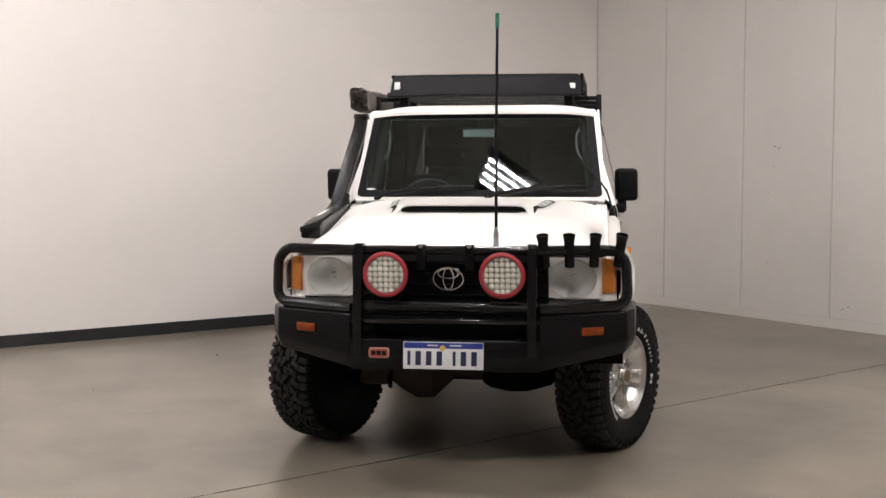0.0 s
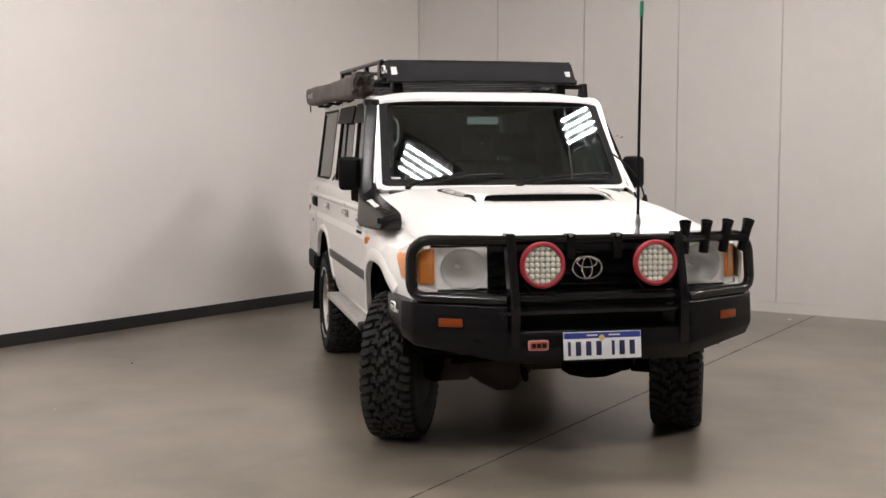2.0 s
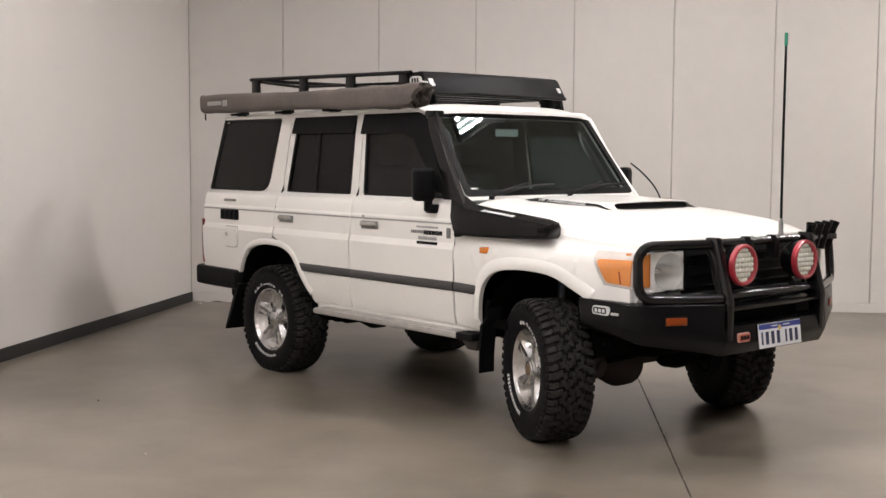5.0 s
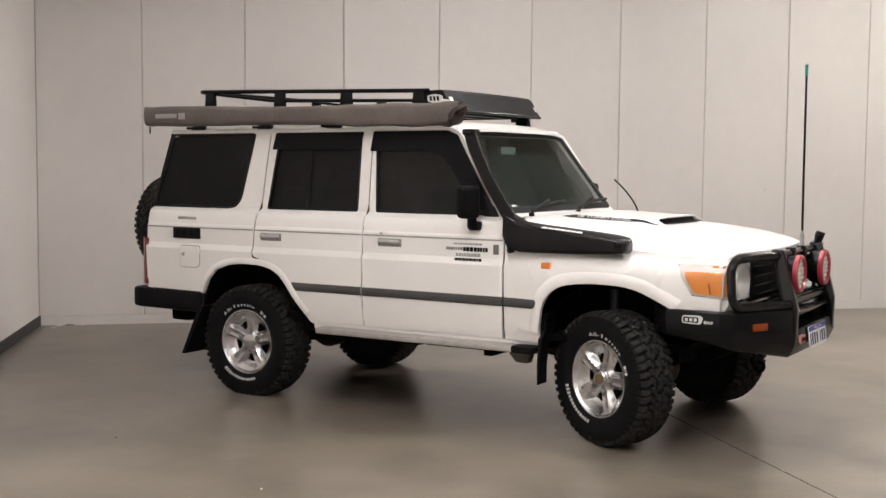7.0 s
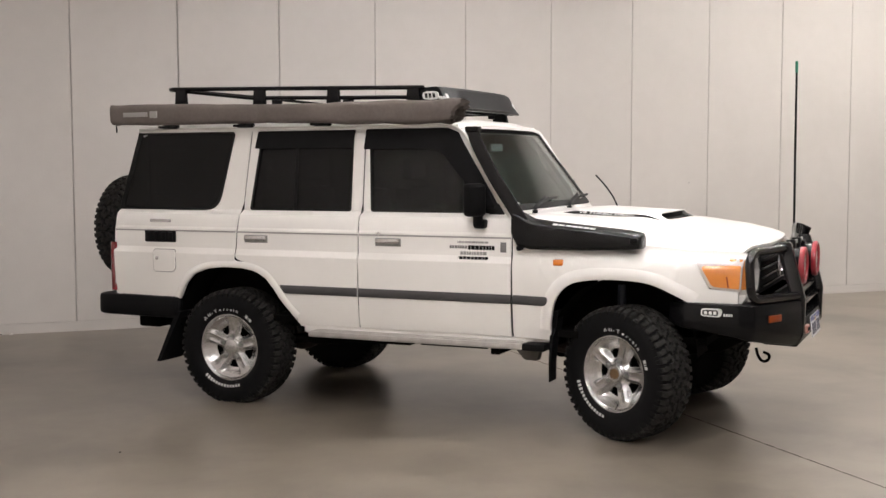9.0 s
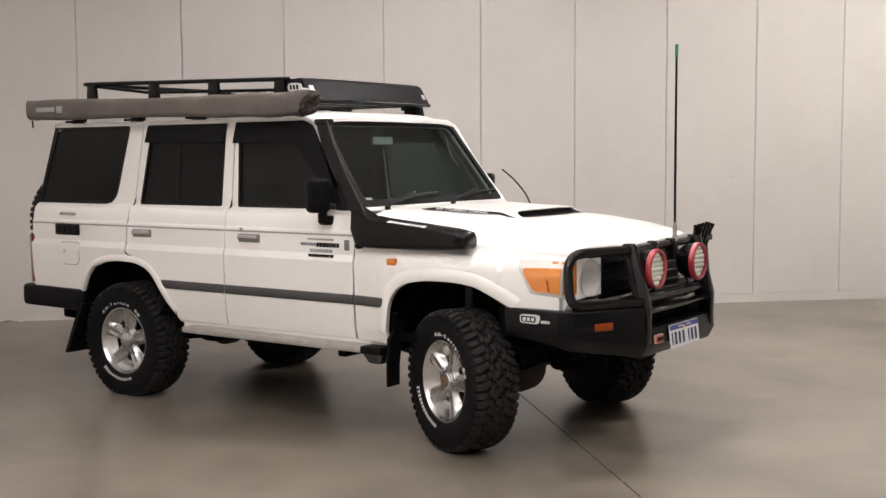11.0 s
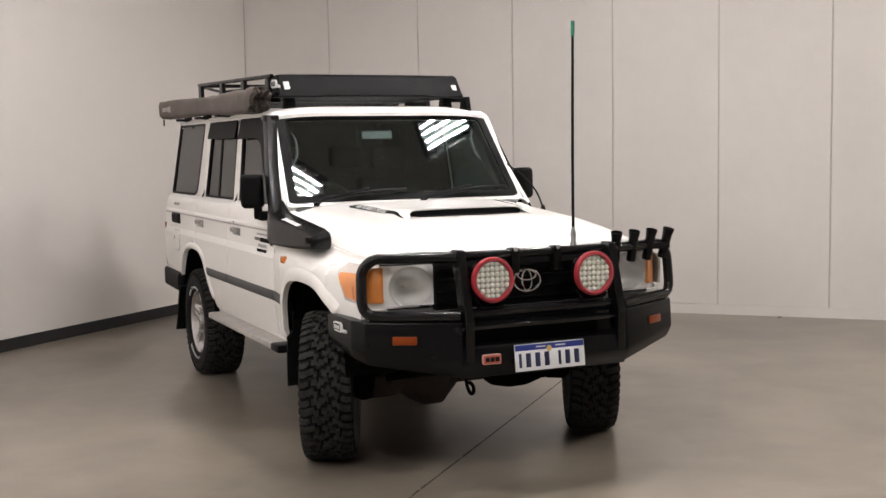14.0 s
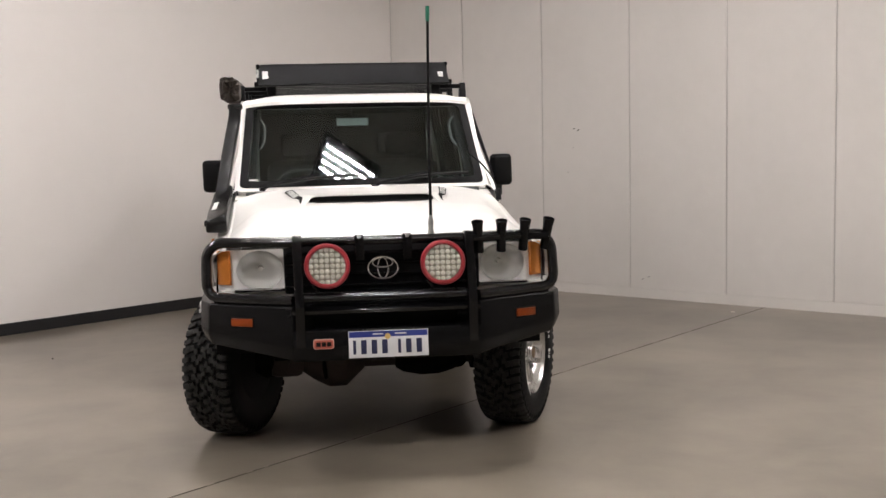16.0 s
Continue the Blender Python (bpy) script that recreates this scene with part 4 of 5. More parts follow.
def curved_bars(m_sign, spans, r, h, x):
    """Raised white bars that stand for lettering round the sidewall."""
    bm = bmesh.new()
    for a0, a1, tall in spans:
        n = 3
        rows = []
        for k in range(n + 1):
            a = radians(a0 + (a1 - a0) * k / n)
            for rr in (r - tall * h / 2, r + tall * h / 2):
                xx = x + 0.0025 - abs(rr - 0.295) * 0.075
                rows.append((bm.verts.new((m_sign * xx, math.cos(a) * rr, math.sin(a) * rr)), bm.verts.new((m_sign * (xx - 0.004), math.cos(a) * rr, math.sin(a) * rr))))
        for k in range(n):
            i, j, p, q = rows[2 * k], rows[2 * k + 1], rows[2 * k + 2], rows[2 * k + 3]
            bm.faces.new((i[0], j[0], q[0], p[0]))
            bm.faces.new((i[1], p[1], q[1], j[1]))
            bm.faces.new((i[0], p[0], p[1], i[1])), bm.faces.new((j[0], j[1], q[1], q[0]))
    return bm


def rim_bm():
    """The barrel and the rounded outer lip of the wheel. The outside faces +x."""
    bm = bmesh.new()
    lathe(bm, [(-0.115, 0.192), (-0.119, 0.201), (-0.108, 0.202), (-0.10, 0.198), (-0.06, 0.192), (0.06, 0.196), (0.092, 0.205), (0.104, 0.218), (0.112, 0.2235), (0.117, 0.2215), (0.117, 0.2165), (0.110, 0.2115), (0.101, 0.203), (0.05, 0.186), (-0.06, 0.182)], None, 72, caps=False)
    return bm


def spokes_bm():
    """The dished face: five broad flat spokes, a three-cornered window between each two, and polished scallops outside the windows."""
    radii = [0.040, 0.056, 0.064, 0.074, 0.084, 0.090, 0.096, 0.104, 0.113, 0.122, 0.130, 0.137, 0.143, 0.149, 0.156, 0.164, 0.172, 0.180, 0.188, 0.196, 0.204]
    spoke_side, window_side = 9, 10

    def wide(r):
        return ramp(r, [0.05, 0.09, 0.13, 0.165, 0.19, 0.205], [0.036, 0.041, 0.046, 0.047, 0.050, 0.060])

    def height(r, d):
        top = ramp(r, [0.04, 0.066, 0.10, 0.15, 0.185, 0.204], [0.086, 0.084, 0.088, 0.094, 0.097, 0.101])
        low = ramp(r, [0.04, 0.064, 0.082, 0.143, 0.160, 0.180, 0.204], [0.086, 0.080, 0.062, 0.050, 0.060, 0.082, 0.101])
        ridge = -0.003 * (1 - smooth((d - 0.014) / 0.006)) * smooth((r - 0.092) / 0.012) * (1 - smooth((r - 0.165) / 0.02))
        return low + (top - low) * (1 - min(max((d - wide(r) + 0.020) / 0.021, 0), 1)) + ridge

    bm = bmesh.new()
    rings = []
    for r in radii:
        edge = max(3.0, 36 - math.degrees(math.asin(min(0.99, (wide(r) + 0.003) / r))))
        ring = []
        cuts = [0, 0.25, 0.45, 0.62, 0.74, 0.82, 0.88, 0.93, 0.97]
        offs = [-36 + (36 - edge) * c for c in cuts] + [-edge + 2 * edge * i / window_side for i in range(window_side)] + [36 - (36 - edge) * c for c in [1.0] + cuts[:0:-1]]
        for k in range(5):
            for off in offs:
                a = radians(72 * k + off)
                d = abs(math.sin(radians(36 - abs(off)))) * r
                ring.append(bm.verts.new((height(r, d), math.cos(a) * r, math.sin(a) * r)))
        rings.append(ring)
    n, per = len(rings[0]), 2 * spoke_side + window_side
    for i, (a, b) in enumerate(zip(rings, rings[1:])):
        for k in range(n):
            inside = spoke_side <= k % per < spoke_side + window_side
            if inside and 0.089 <= radii[i] < 0.142:
                continue
            bm.faces.new((a[k], a[(k + 1) % n], b[(k + 1) % n], b[k]))
    edges = [e for e in bm.edges if len(e.link_faces) == 1 and 0.085 < e.verts[0].co.yz.length < 0.160]
    out = bmesh.ops.extrude_edge_only(bm, edges=edges)
    for v in out["geom"]:
        if isinstance(v, bmesh.types.BMVert):
            v.co.x -= 0.030
    lathe(bm, [(0.02, 0.060), (0.088, 0.058), (0.094, 0.052), (0.095, 0.0)], None, 40)
    return bm


def written(text, size):
    """Text as vertices and faces, centred on its own line."""
    cu = bpy.data.curves.new("lettering", "FONT")
    cu.body, cu.size, cu.extrude, cu.align_x = text, size, 0.0006, "CENTER"
    tmp = new("lettering", cu)
    me = tmp.to_mesh()
    got = [tuple(v.co) for v in me.vertices], [tuple(f.vertices) for f in me.polygons]
    tmp.to_mesh_clear()
    bpy.data.objects.remove(tmp)
    return got


def islands(verts, faces):
    """The separate pieces of a mesh, each as (vertices, faces)."""
    root = list(range(len(verts)))
    def find(i):
        while root[i] != i:
            i = root[i]
        return i
    seen = {}
    for i, v in enumerate(verts):
        key = tuple(round(c, 5) for c in v)
        root[i] = seen.setdefault(key, i)
    for f in faces:
        for i in f[1:]:
            root[find(i)] = find(f[0])
    groups = {}
    for f in faces:
        groups.setdefault(find(f[0]), []).append(f)
    out = []
    for group in groups.values():
        used = sorted({i for f in group for i in f})
        at = {i: k for k, i in enumerate(used)}
        out.append(([verts[i] for i in used], [tuple(at[i] for i in f) for f in group]))
    return out


def wheel_at(m, sgn, front, lettered=True, turn=0):
    """sgn: which way the outer face looks along x."""
    flip = pose(0, 0, 0, 0, 0, 0 if sgn > 0 else 180)
    hub = part("wheel", rim_bm(), ALLOY, car, "five-spoke silver alloy wheel")
    hub.matrix_local = m @ flip
    tyre, tread, lugs = tyre_meshes()
    # the rubber flattens where it carries the car
    place = m @ flip
    back = place.inverted()

    def rest(co):
        w = place @ Vector(co)
        return back @ Vector((w.x, w.y, max(w.z, 0.001)))
    for v in tyre.verts:
        v.co = rest(v.co)
    for vs, fs in (tread, lugs):
        vs[:] = [tuple(rest(v)) for v in vs]
    part("tyre", tyre, TYRE, hub, "all-terrain tyre with raised white lettering")
    part("tyre_tread", tread, TREAD, hub, smooth=0)
    tagged(part("shoulder_tread", lugs, LUGS, hub, smooth=0), kind="stuff")
    part("spokes", spokes_bm(), ALLOY, hub, smooth=22)
    # black drum gives the spoke windows their painted shade
    part("brake_drum", lathe(bmesh.new(), [(-0.06, 0.15), (-0.02, 0.176), (0.0, 0.176), (0.004, 0.02)], None, 32), UNDER, hub)
    spans = [(33, 37, 0.9), (38.5, 39.5, 0.9), (41, 45, 0.9)] + [(215 + 5 * k, 215 + 5 * k + 3.2, 1.0 if k in (0, 1, 2) else 0.75) for k in range(13)]
    if lettered:
        for verts, faces in islands(*written("All-Terrain", 0.028)):
            mid = sum(v[0] for v in verts) / len(verts)
            out = []
            for a, b, c in verts:
                ang, rr = radians(92 + turn) - (mid * 2.45 + (a - mid) * 1.35) / 0.255, 0.2465 + b
                xx = 0.1345 - abs(rr - 0.295) * 0.075 + (0.002 if c > 0 else -0.003)
                out.append((xx, math.cos(ang) * rr, math.sin(ang) * rr))
            part("sidewall_letter", (out, faces), WHITE, hub, smooth=0)
        for span in spans:
            part("sidewall_letter", curved_bars(1, [(span[0] + turn, span[1] + turn, span[2])], 0.2575, 0.021, 0.1335), WHITE, hub)
    if front:
        part("free_wheel_hub", lathe(bmesh.new(), [(0.078, 0.053), (0.100, 0.051), (0.107, 0.045), (0.107, 0.034), (0.103, 0.033), (0.102, 0.0)], None, 28), ALLOY, hub)
        part("hub_dial", lathe(bmesh.new(), [(0.101, 0.031), (0.108, 0.028), (0.109, 0.0)], None, 20), shader("brass_dial", (0.20, 0.13, 0.07), 0.5, metal=0.5), hub)
    else:
        part("centre_cap", lathe(bmesh.new(), [(0.078, 0.052), (0.098, 0.050), (0.104, 0.040), (0.105, 0.0)], None, 28), ALLOY, hub)
    for k in range(5):
        a = radians(72 * k + 36)
        part("wheel_nut", lathe(bmesh.new(), [(0.066, 0.0125), (0.098, 0.012), (0.104, 0.008), (0.105, 0.0)], pose(0, math.cos(a) * 0.074, math.sin(a) * 0.074), 6), STEEL, hub)
        part("nut_well", lathe(bmesh.new(), [(0.0865, 0.0215), (0.0895, 0.0205), (0.0895, 0.0165), (0.080, 0.0155)], pose(0, math.cos(a) * 0.074, math.sin(a) * 0.074), 20, caps=False), WELL, hub)
    return hub


R = 0.384
wheel_at(pose(-0.765, 0.015, R, 0, 0, -24) @ pose(0, 0, 0, 36), -1, True, True, 16)
wheel_at(pose(0.765, -0.045, R, 0, 0, -26) @ pose(0, 0, 0, -50), 1, True)
wheel_at(pose(-0.725, 2.695, R - 0.018) @ pose(0, 0, 0, 21), -1, False, True, 33)
wheel_at(pose(0.725, 2.695, R - 0.018) @ pose(0, 0, 0, 80), 1, False)
wheel_at(pose(-0.21, 3.905, 1.11, 0, 0, 90) @ pose(0, 0, 0, 10), 1, False, False)


# ---- underneath ----
def underneath():
    for s in (-1, 1):
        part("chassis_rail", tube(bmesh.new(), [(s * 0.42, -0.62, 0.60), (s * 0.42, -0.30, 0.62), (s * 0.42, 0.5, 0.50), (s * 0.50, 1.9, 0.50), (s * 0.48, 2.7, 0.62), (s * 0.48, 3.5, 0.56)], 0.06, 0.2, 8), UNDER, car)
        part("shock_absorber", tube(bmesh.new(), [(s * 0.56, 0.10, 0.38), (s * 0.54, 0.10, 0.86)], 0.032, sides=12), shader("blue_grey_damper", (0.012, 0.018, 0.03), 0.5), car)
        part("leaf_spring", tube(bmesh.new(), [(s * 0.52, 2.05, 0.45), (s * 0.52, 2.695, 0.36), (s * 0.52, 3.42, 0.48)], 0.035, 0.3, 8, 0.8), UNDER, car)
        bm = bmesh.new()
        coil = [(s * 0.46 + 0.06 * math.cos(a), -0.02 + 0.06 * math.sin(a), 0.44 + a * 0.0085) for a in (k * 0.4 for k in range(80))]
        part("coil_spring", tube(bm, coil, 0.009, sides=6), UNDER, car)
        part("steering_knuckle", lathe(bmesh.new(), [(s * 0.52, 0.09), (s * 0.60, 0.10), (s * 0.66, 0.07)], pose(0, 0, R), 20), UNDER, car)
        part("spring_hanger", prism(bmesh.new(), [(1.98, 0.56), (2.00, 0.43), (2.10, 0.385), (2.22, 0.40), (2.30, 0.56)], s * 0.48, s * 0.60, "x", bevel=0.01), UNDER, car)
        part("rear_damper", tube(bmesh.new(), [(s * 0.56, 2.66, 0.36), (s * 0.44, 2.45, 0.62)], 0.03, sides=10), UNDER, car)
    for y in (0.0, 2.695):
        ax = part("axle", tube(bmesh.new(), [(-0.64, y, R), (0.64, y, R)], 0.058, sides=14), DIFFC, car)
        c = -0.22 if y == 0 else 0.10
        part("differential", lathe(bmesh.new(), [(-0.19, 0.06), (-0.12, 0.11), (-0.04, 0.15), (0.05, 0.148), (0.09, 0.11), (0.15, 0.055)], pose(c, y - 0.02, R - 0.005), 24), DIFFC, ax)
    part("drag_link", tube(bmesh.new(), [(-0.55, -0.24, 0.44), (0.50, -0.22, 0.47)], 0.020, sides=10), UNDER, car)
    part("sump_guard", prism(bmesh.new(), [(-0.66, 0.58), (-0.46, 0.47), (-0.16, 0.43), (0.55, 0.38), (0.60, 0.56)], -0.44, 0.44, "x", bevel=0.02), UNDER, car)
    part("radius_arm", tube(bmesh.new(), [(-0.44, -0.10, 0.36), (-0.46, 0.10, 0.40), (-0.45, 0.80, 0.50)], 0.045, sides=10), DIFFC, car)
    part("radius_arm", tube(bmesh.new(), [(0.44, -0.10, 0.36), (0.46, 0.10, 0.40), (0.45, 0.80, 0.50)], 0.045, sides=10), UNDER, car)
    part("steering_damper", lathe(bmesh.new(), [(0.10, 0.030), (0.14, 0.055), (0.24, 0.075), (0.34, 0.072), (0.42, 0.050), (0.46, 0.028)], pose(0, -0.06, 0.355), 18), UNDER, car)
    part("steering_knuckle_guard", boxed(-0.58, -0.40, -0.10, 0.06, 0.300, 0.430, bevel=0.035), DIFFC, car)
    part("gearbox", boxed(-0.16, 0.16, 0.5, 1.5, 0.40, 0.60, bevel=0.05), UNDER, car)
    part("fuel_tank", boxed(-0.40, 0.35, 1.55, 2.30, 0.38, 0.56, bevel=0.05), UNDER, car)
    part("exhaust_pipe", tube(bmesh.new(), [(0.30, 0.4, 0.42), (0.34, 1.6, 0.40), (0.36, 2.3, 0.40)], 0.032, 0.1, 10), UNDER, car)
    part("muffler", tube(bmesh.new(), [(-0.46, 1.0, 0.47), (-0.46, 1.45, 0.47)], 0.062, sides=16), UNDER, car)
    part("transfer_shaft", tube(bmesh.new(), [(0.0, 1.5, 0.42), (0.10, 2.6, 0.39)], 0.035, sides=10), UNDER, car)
    # recovery points hang under the bar
    for x, y, z in ((-0.30, -0.64, 0.49),):
        part("recovery_hook", tube(bmesh.new(), [(x, y, z), (x, y - 0.01, z - 0.045), (x + 0.006, y - 0.035, z - 0.082), (x + 0.006, y - 0.072, z - 0.072), (x + 0.004, y - 0.078, z - 0.035), (x, y - 0.04, z - 0.022)], 0.009, 0.02, 8), UNDER, car)


underneath()


# ---- bull bar ----
def bull_bar():
    face = [(-0.895, -0.36), (-0.885, -0.64), (-0.845, -0.715), (-0.445, -0.915), (0.445, -0.915), (0.845, -0.715), (0.885, -0.64), (0.895, -0.36)]
    # centre pan, with an open slot across it
    bar = part("bull_bar", prism(bmesh.new(), [(-0.915, 0.682), (-0.925, 0.60), (-0.89, 0.53), (-0.70, 0.535), (-0.70, 0.682)], -0.448, 0.448, "x", bevel=0.006), BLACK, car, "black steel bull bar")
    # added ink-black sheet stands in for the shade inside the slot
    part("slot_shade", boxed(-0.44, 0.44, -0.78, -0.76, 0.66, 0.84), INK, bar)
    part("channel", prism(bmesh.new(), [(-0.91, 0.756), (-0.918, 0.776), (-0.84, 0.796), (-0.80, 0.796), (-0.80, 0.756)], -0.448, 0.448, "x", bevel=0.004), TUBING, bar)
    part("cross_tube", tube(bmesh.new(), [(-0.43, -0.865, 0.828), (0.43, -0.865, 0.828)], 0.024, sides=16), TUBING, bar)
    part("top_rail", tube(bmesh.new(), [(-0.42, -0.80, 1.092), (0.42, -0.80, 1.092)], 0.022, sides=16), TUBING, bar)
    for s in (-1, 1):
        # folded steel wing that sweeps back round the corner; its lower edge rises outward
        front = [(0.445, -0.915), (0.845, -0.715), (0.885, -0.64), (0.897, -0.35)]
        low, mid, high = (0.535, 0.60, 0.628, 0.668), (0.60, 0.66, 0.68, 0.70), (0.80, 0.805, 0.808, 0.812)
        bm = bmesh.new()
        rows = []
        for (x, y), a, b, c in zip(front, low, mid, high):
            rows.append([bm.verts.new(co) for co in ((s * (x - 0.09), y + 0.10, c), (s * x, y, c), (s * (x + 0.004), y - 0.006, b), (s * (x - 0.01), y + 0.02, a), (s * (x - 0.12), y + 0.12, a + 0.015))])
        for p, q in zip(rows, rows[1:]):
            for k in range(4):
                bm.faces.new((p[k], p[k + 1], q[k + 1], q[k]))
        bm.faces.new(rows[-1]), bm.faces.new(rows[0][::-1])
        bmesh.ops.recalc_face_normals(bm, faces=bm.faces)
        bmesh.ops.bevel(bm, geom=[e for e in bm.edges if len(e.link_faces) == 2 and e.calc_face_angle(0) > 0.3], offset=0.010, segments=3, affect="EDGES", profile=0.5)
        wing = part("bar_wing", bm, BLACK, bar)
        # hoop round the headlight
        part("headlight_hoop", tube(bmesh.new(), [(s * 0.41, -0.815, 1.090), (s * 0.795, -0.70, 1.092), (s * 0.845, -0.685, 1.04), (s * 0.852, -0.70, 0.832), (s * 0.44, -0.885, 0.822)], 0.025, 0.075, 16), TUBING, bar)
        part("hoop_foot", tube(bmesh.new(), [(s * 0.80, -0.70, 0.79), (s * 0.80, -0.715, 0.84)], 0.02, sides=12), BLACK, bar)
        # upright plate between the pan and the top rail
        bm = prism(bmesh.new(), rounded([(-0.925, 0.60), (-0.93, 0.80), (-0.845, 1.125), (-0.775, 1.125), (-0.775, 1.07), (-0.85, 0.80), (-0.86, 0.60)], 0.012), s * 0.388, s * 0.432, "x", bevel=0.005)
        part("upright", bm, TUBING, bar)
        # marker lamp let into the wing
        m = Matrix.Translation((s * 0.684, -0.799, 0.718)) @ pose(0, 0, 0, 0, 0, s * 26.5)
        part("marker_surround", boxed(-0.062, 0.062, -0.003, 0.012, -0.024, 0.024, bevel=0.003, m=m), MATTE, bar)
        part("marker_lamp", boxed(-0.056, 0.056, -0.010, 0.006, -0.019, 0.019, bevel=0.004, m=m), MARKER, bar, "amber marker lamp")
        part("light_tab", boxed(s * 0.115 - 0.022, s * 0.115 + 0.022, -0.83, -0.775, 1.00, 1.12, bevel=0.004), BLACK, bar)
        part("tab_bolt", lathe(bmesh.new(), [(-0.838, 0.010), (-0.828, 0.012)], pose(s * 0.115, 0, 1.115), 8, "y"), STEEL, bar)
    # rod holder: four tubes on a plate over one headlight
    part("rod_plate", boxed(0.44, 0.82, -0.755, -0.735, 1.066, 1.100, bevel=0.004, m=None), BLACK, bar)
    for k in range(4):
        x = 0.462 + 0.118 * k
        y = -0.80 + 0.028 * k
        part("rod_holder", lathe(bmesh.new(), [(-0.078, 0.019), (-0.078, 0.0235), (0.04, 0.0245), (0.078, 0.030), (0.080, 0.027), (0.04, 0.021), (-0.06, 0.019)], pose(x, y, 1.092, 14, 4 * (k - 1), 0), 16, "z"), BLACK, bar, "black rod holder tube")
    # small maker's badge, kept plain
    badge = part("maker_badge", prism(bmesh.new(), rounded([(-0.353, 0.596), (-0.353, 0.643), (-0.257, 0.643), (-0.257, 0.596)], 0.012), -0.934, -0.918, "y", bevel=0.002), shader("badge_pink", (0.62, 0.34, 0.28), 0.35), bar, "small red and black badge")
    part("badge_field", prism(bmesh.new(), rounded([(-0.349, 0.600), (-0.349, 0.639), (-0.261, 0.639), (-0.261, 0.600)], 0.010), -0.9365, -0.930, "y"), shader("badge_red", (0.42, 0.10, 0.07), 0.35), badge)
    for k in range(3):
        part("badge_mark", boxed(-0.340 + 0.025 * k, -0.319 + 0.025 * k, -0.9385, -0.934, 0.609, 0.630, bevel=0.001), INK, badge)
    sticker = part("wing_sticker", prism(bmesh.new(), rounded([(-0.545, 0.738), (-0.556, 0.775), (-0.54, 0.786), (-0.44, 0.784), (-0.438, 0.742)], 0.016), -0.9005, -0.894, "x"), WHITE, bar, "pale oval sticker with dark bars")
    part("sticker_mark", prism(bmesh.new(), rounded([(-0.532, 0.745), (-0.532, 0.777), (-0.446, 0.777), (-0.446, 0.748)], 0.010), -0.9015, -0.897, "x"), INK, sticker)
    for k in range(3):
        part("sticker_mark", boxed(-0.9025, -0.899, -0.523 + 0.025 * k, -0.506 + 0.025 * k, 0.752, 0.770, bevel=0.001), WHITE, sticker)
    for k in range(4):
        part("sticker_mark", boxed(-0.9005, -0.894, -0.570 - 0.013 * k, -0.561 - 0.013 * k, 0.744, 0.758, bevel=0.001), WHITE, sticker)
    # number plate: blank bars in place of the characters
    tilt = pose(0.0, -0.936, 0.612, -7)
    plate = part("number_plate", boxed(-0.188, 0.188, -0.003, 0.002, -0.063, 0.063, bevel=0.0015, m=tilt), PLATE, car, "white number plate with blue band and plain bars")
    part("plate_band", boxed(-0.185, 0.185, -0.0042, -0.002, 0.033, 0.060, m=tilt), BLUE, plate)
    part("plate_sun", lathe(bmesh.new(), [(-0.0052, 0.0), (-0.005, 0.014), (-0.003, 0.014)], tilt @ pose(-0.004, 0, 0.035), 14, "y"), shader("plate_gold", (0.65, 0.45, 0.15), 0.4), plate)
    for a, b in ((-0.075, -0.025), (0.03, 0.085)):
        part("plate_bar", boxed(a, b, -0.0052, -0.004, 0.044, 0.050, m=tilt), PLATE, plate)
    x = -0.168
    for w in (0.014, 0.026, 0.026, 0.026, 0.0, 0.014, 0.026, 0.026):
        if w:
            part("plate_bar", boxed(x, x + w, -0.0048, -0.002, -0.046, 0.020, bevel=0.001, m=tilt), NAVY, plate)
            x += w + 0.0235
        else:
            x += 0.026


bull_bar()


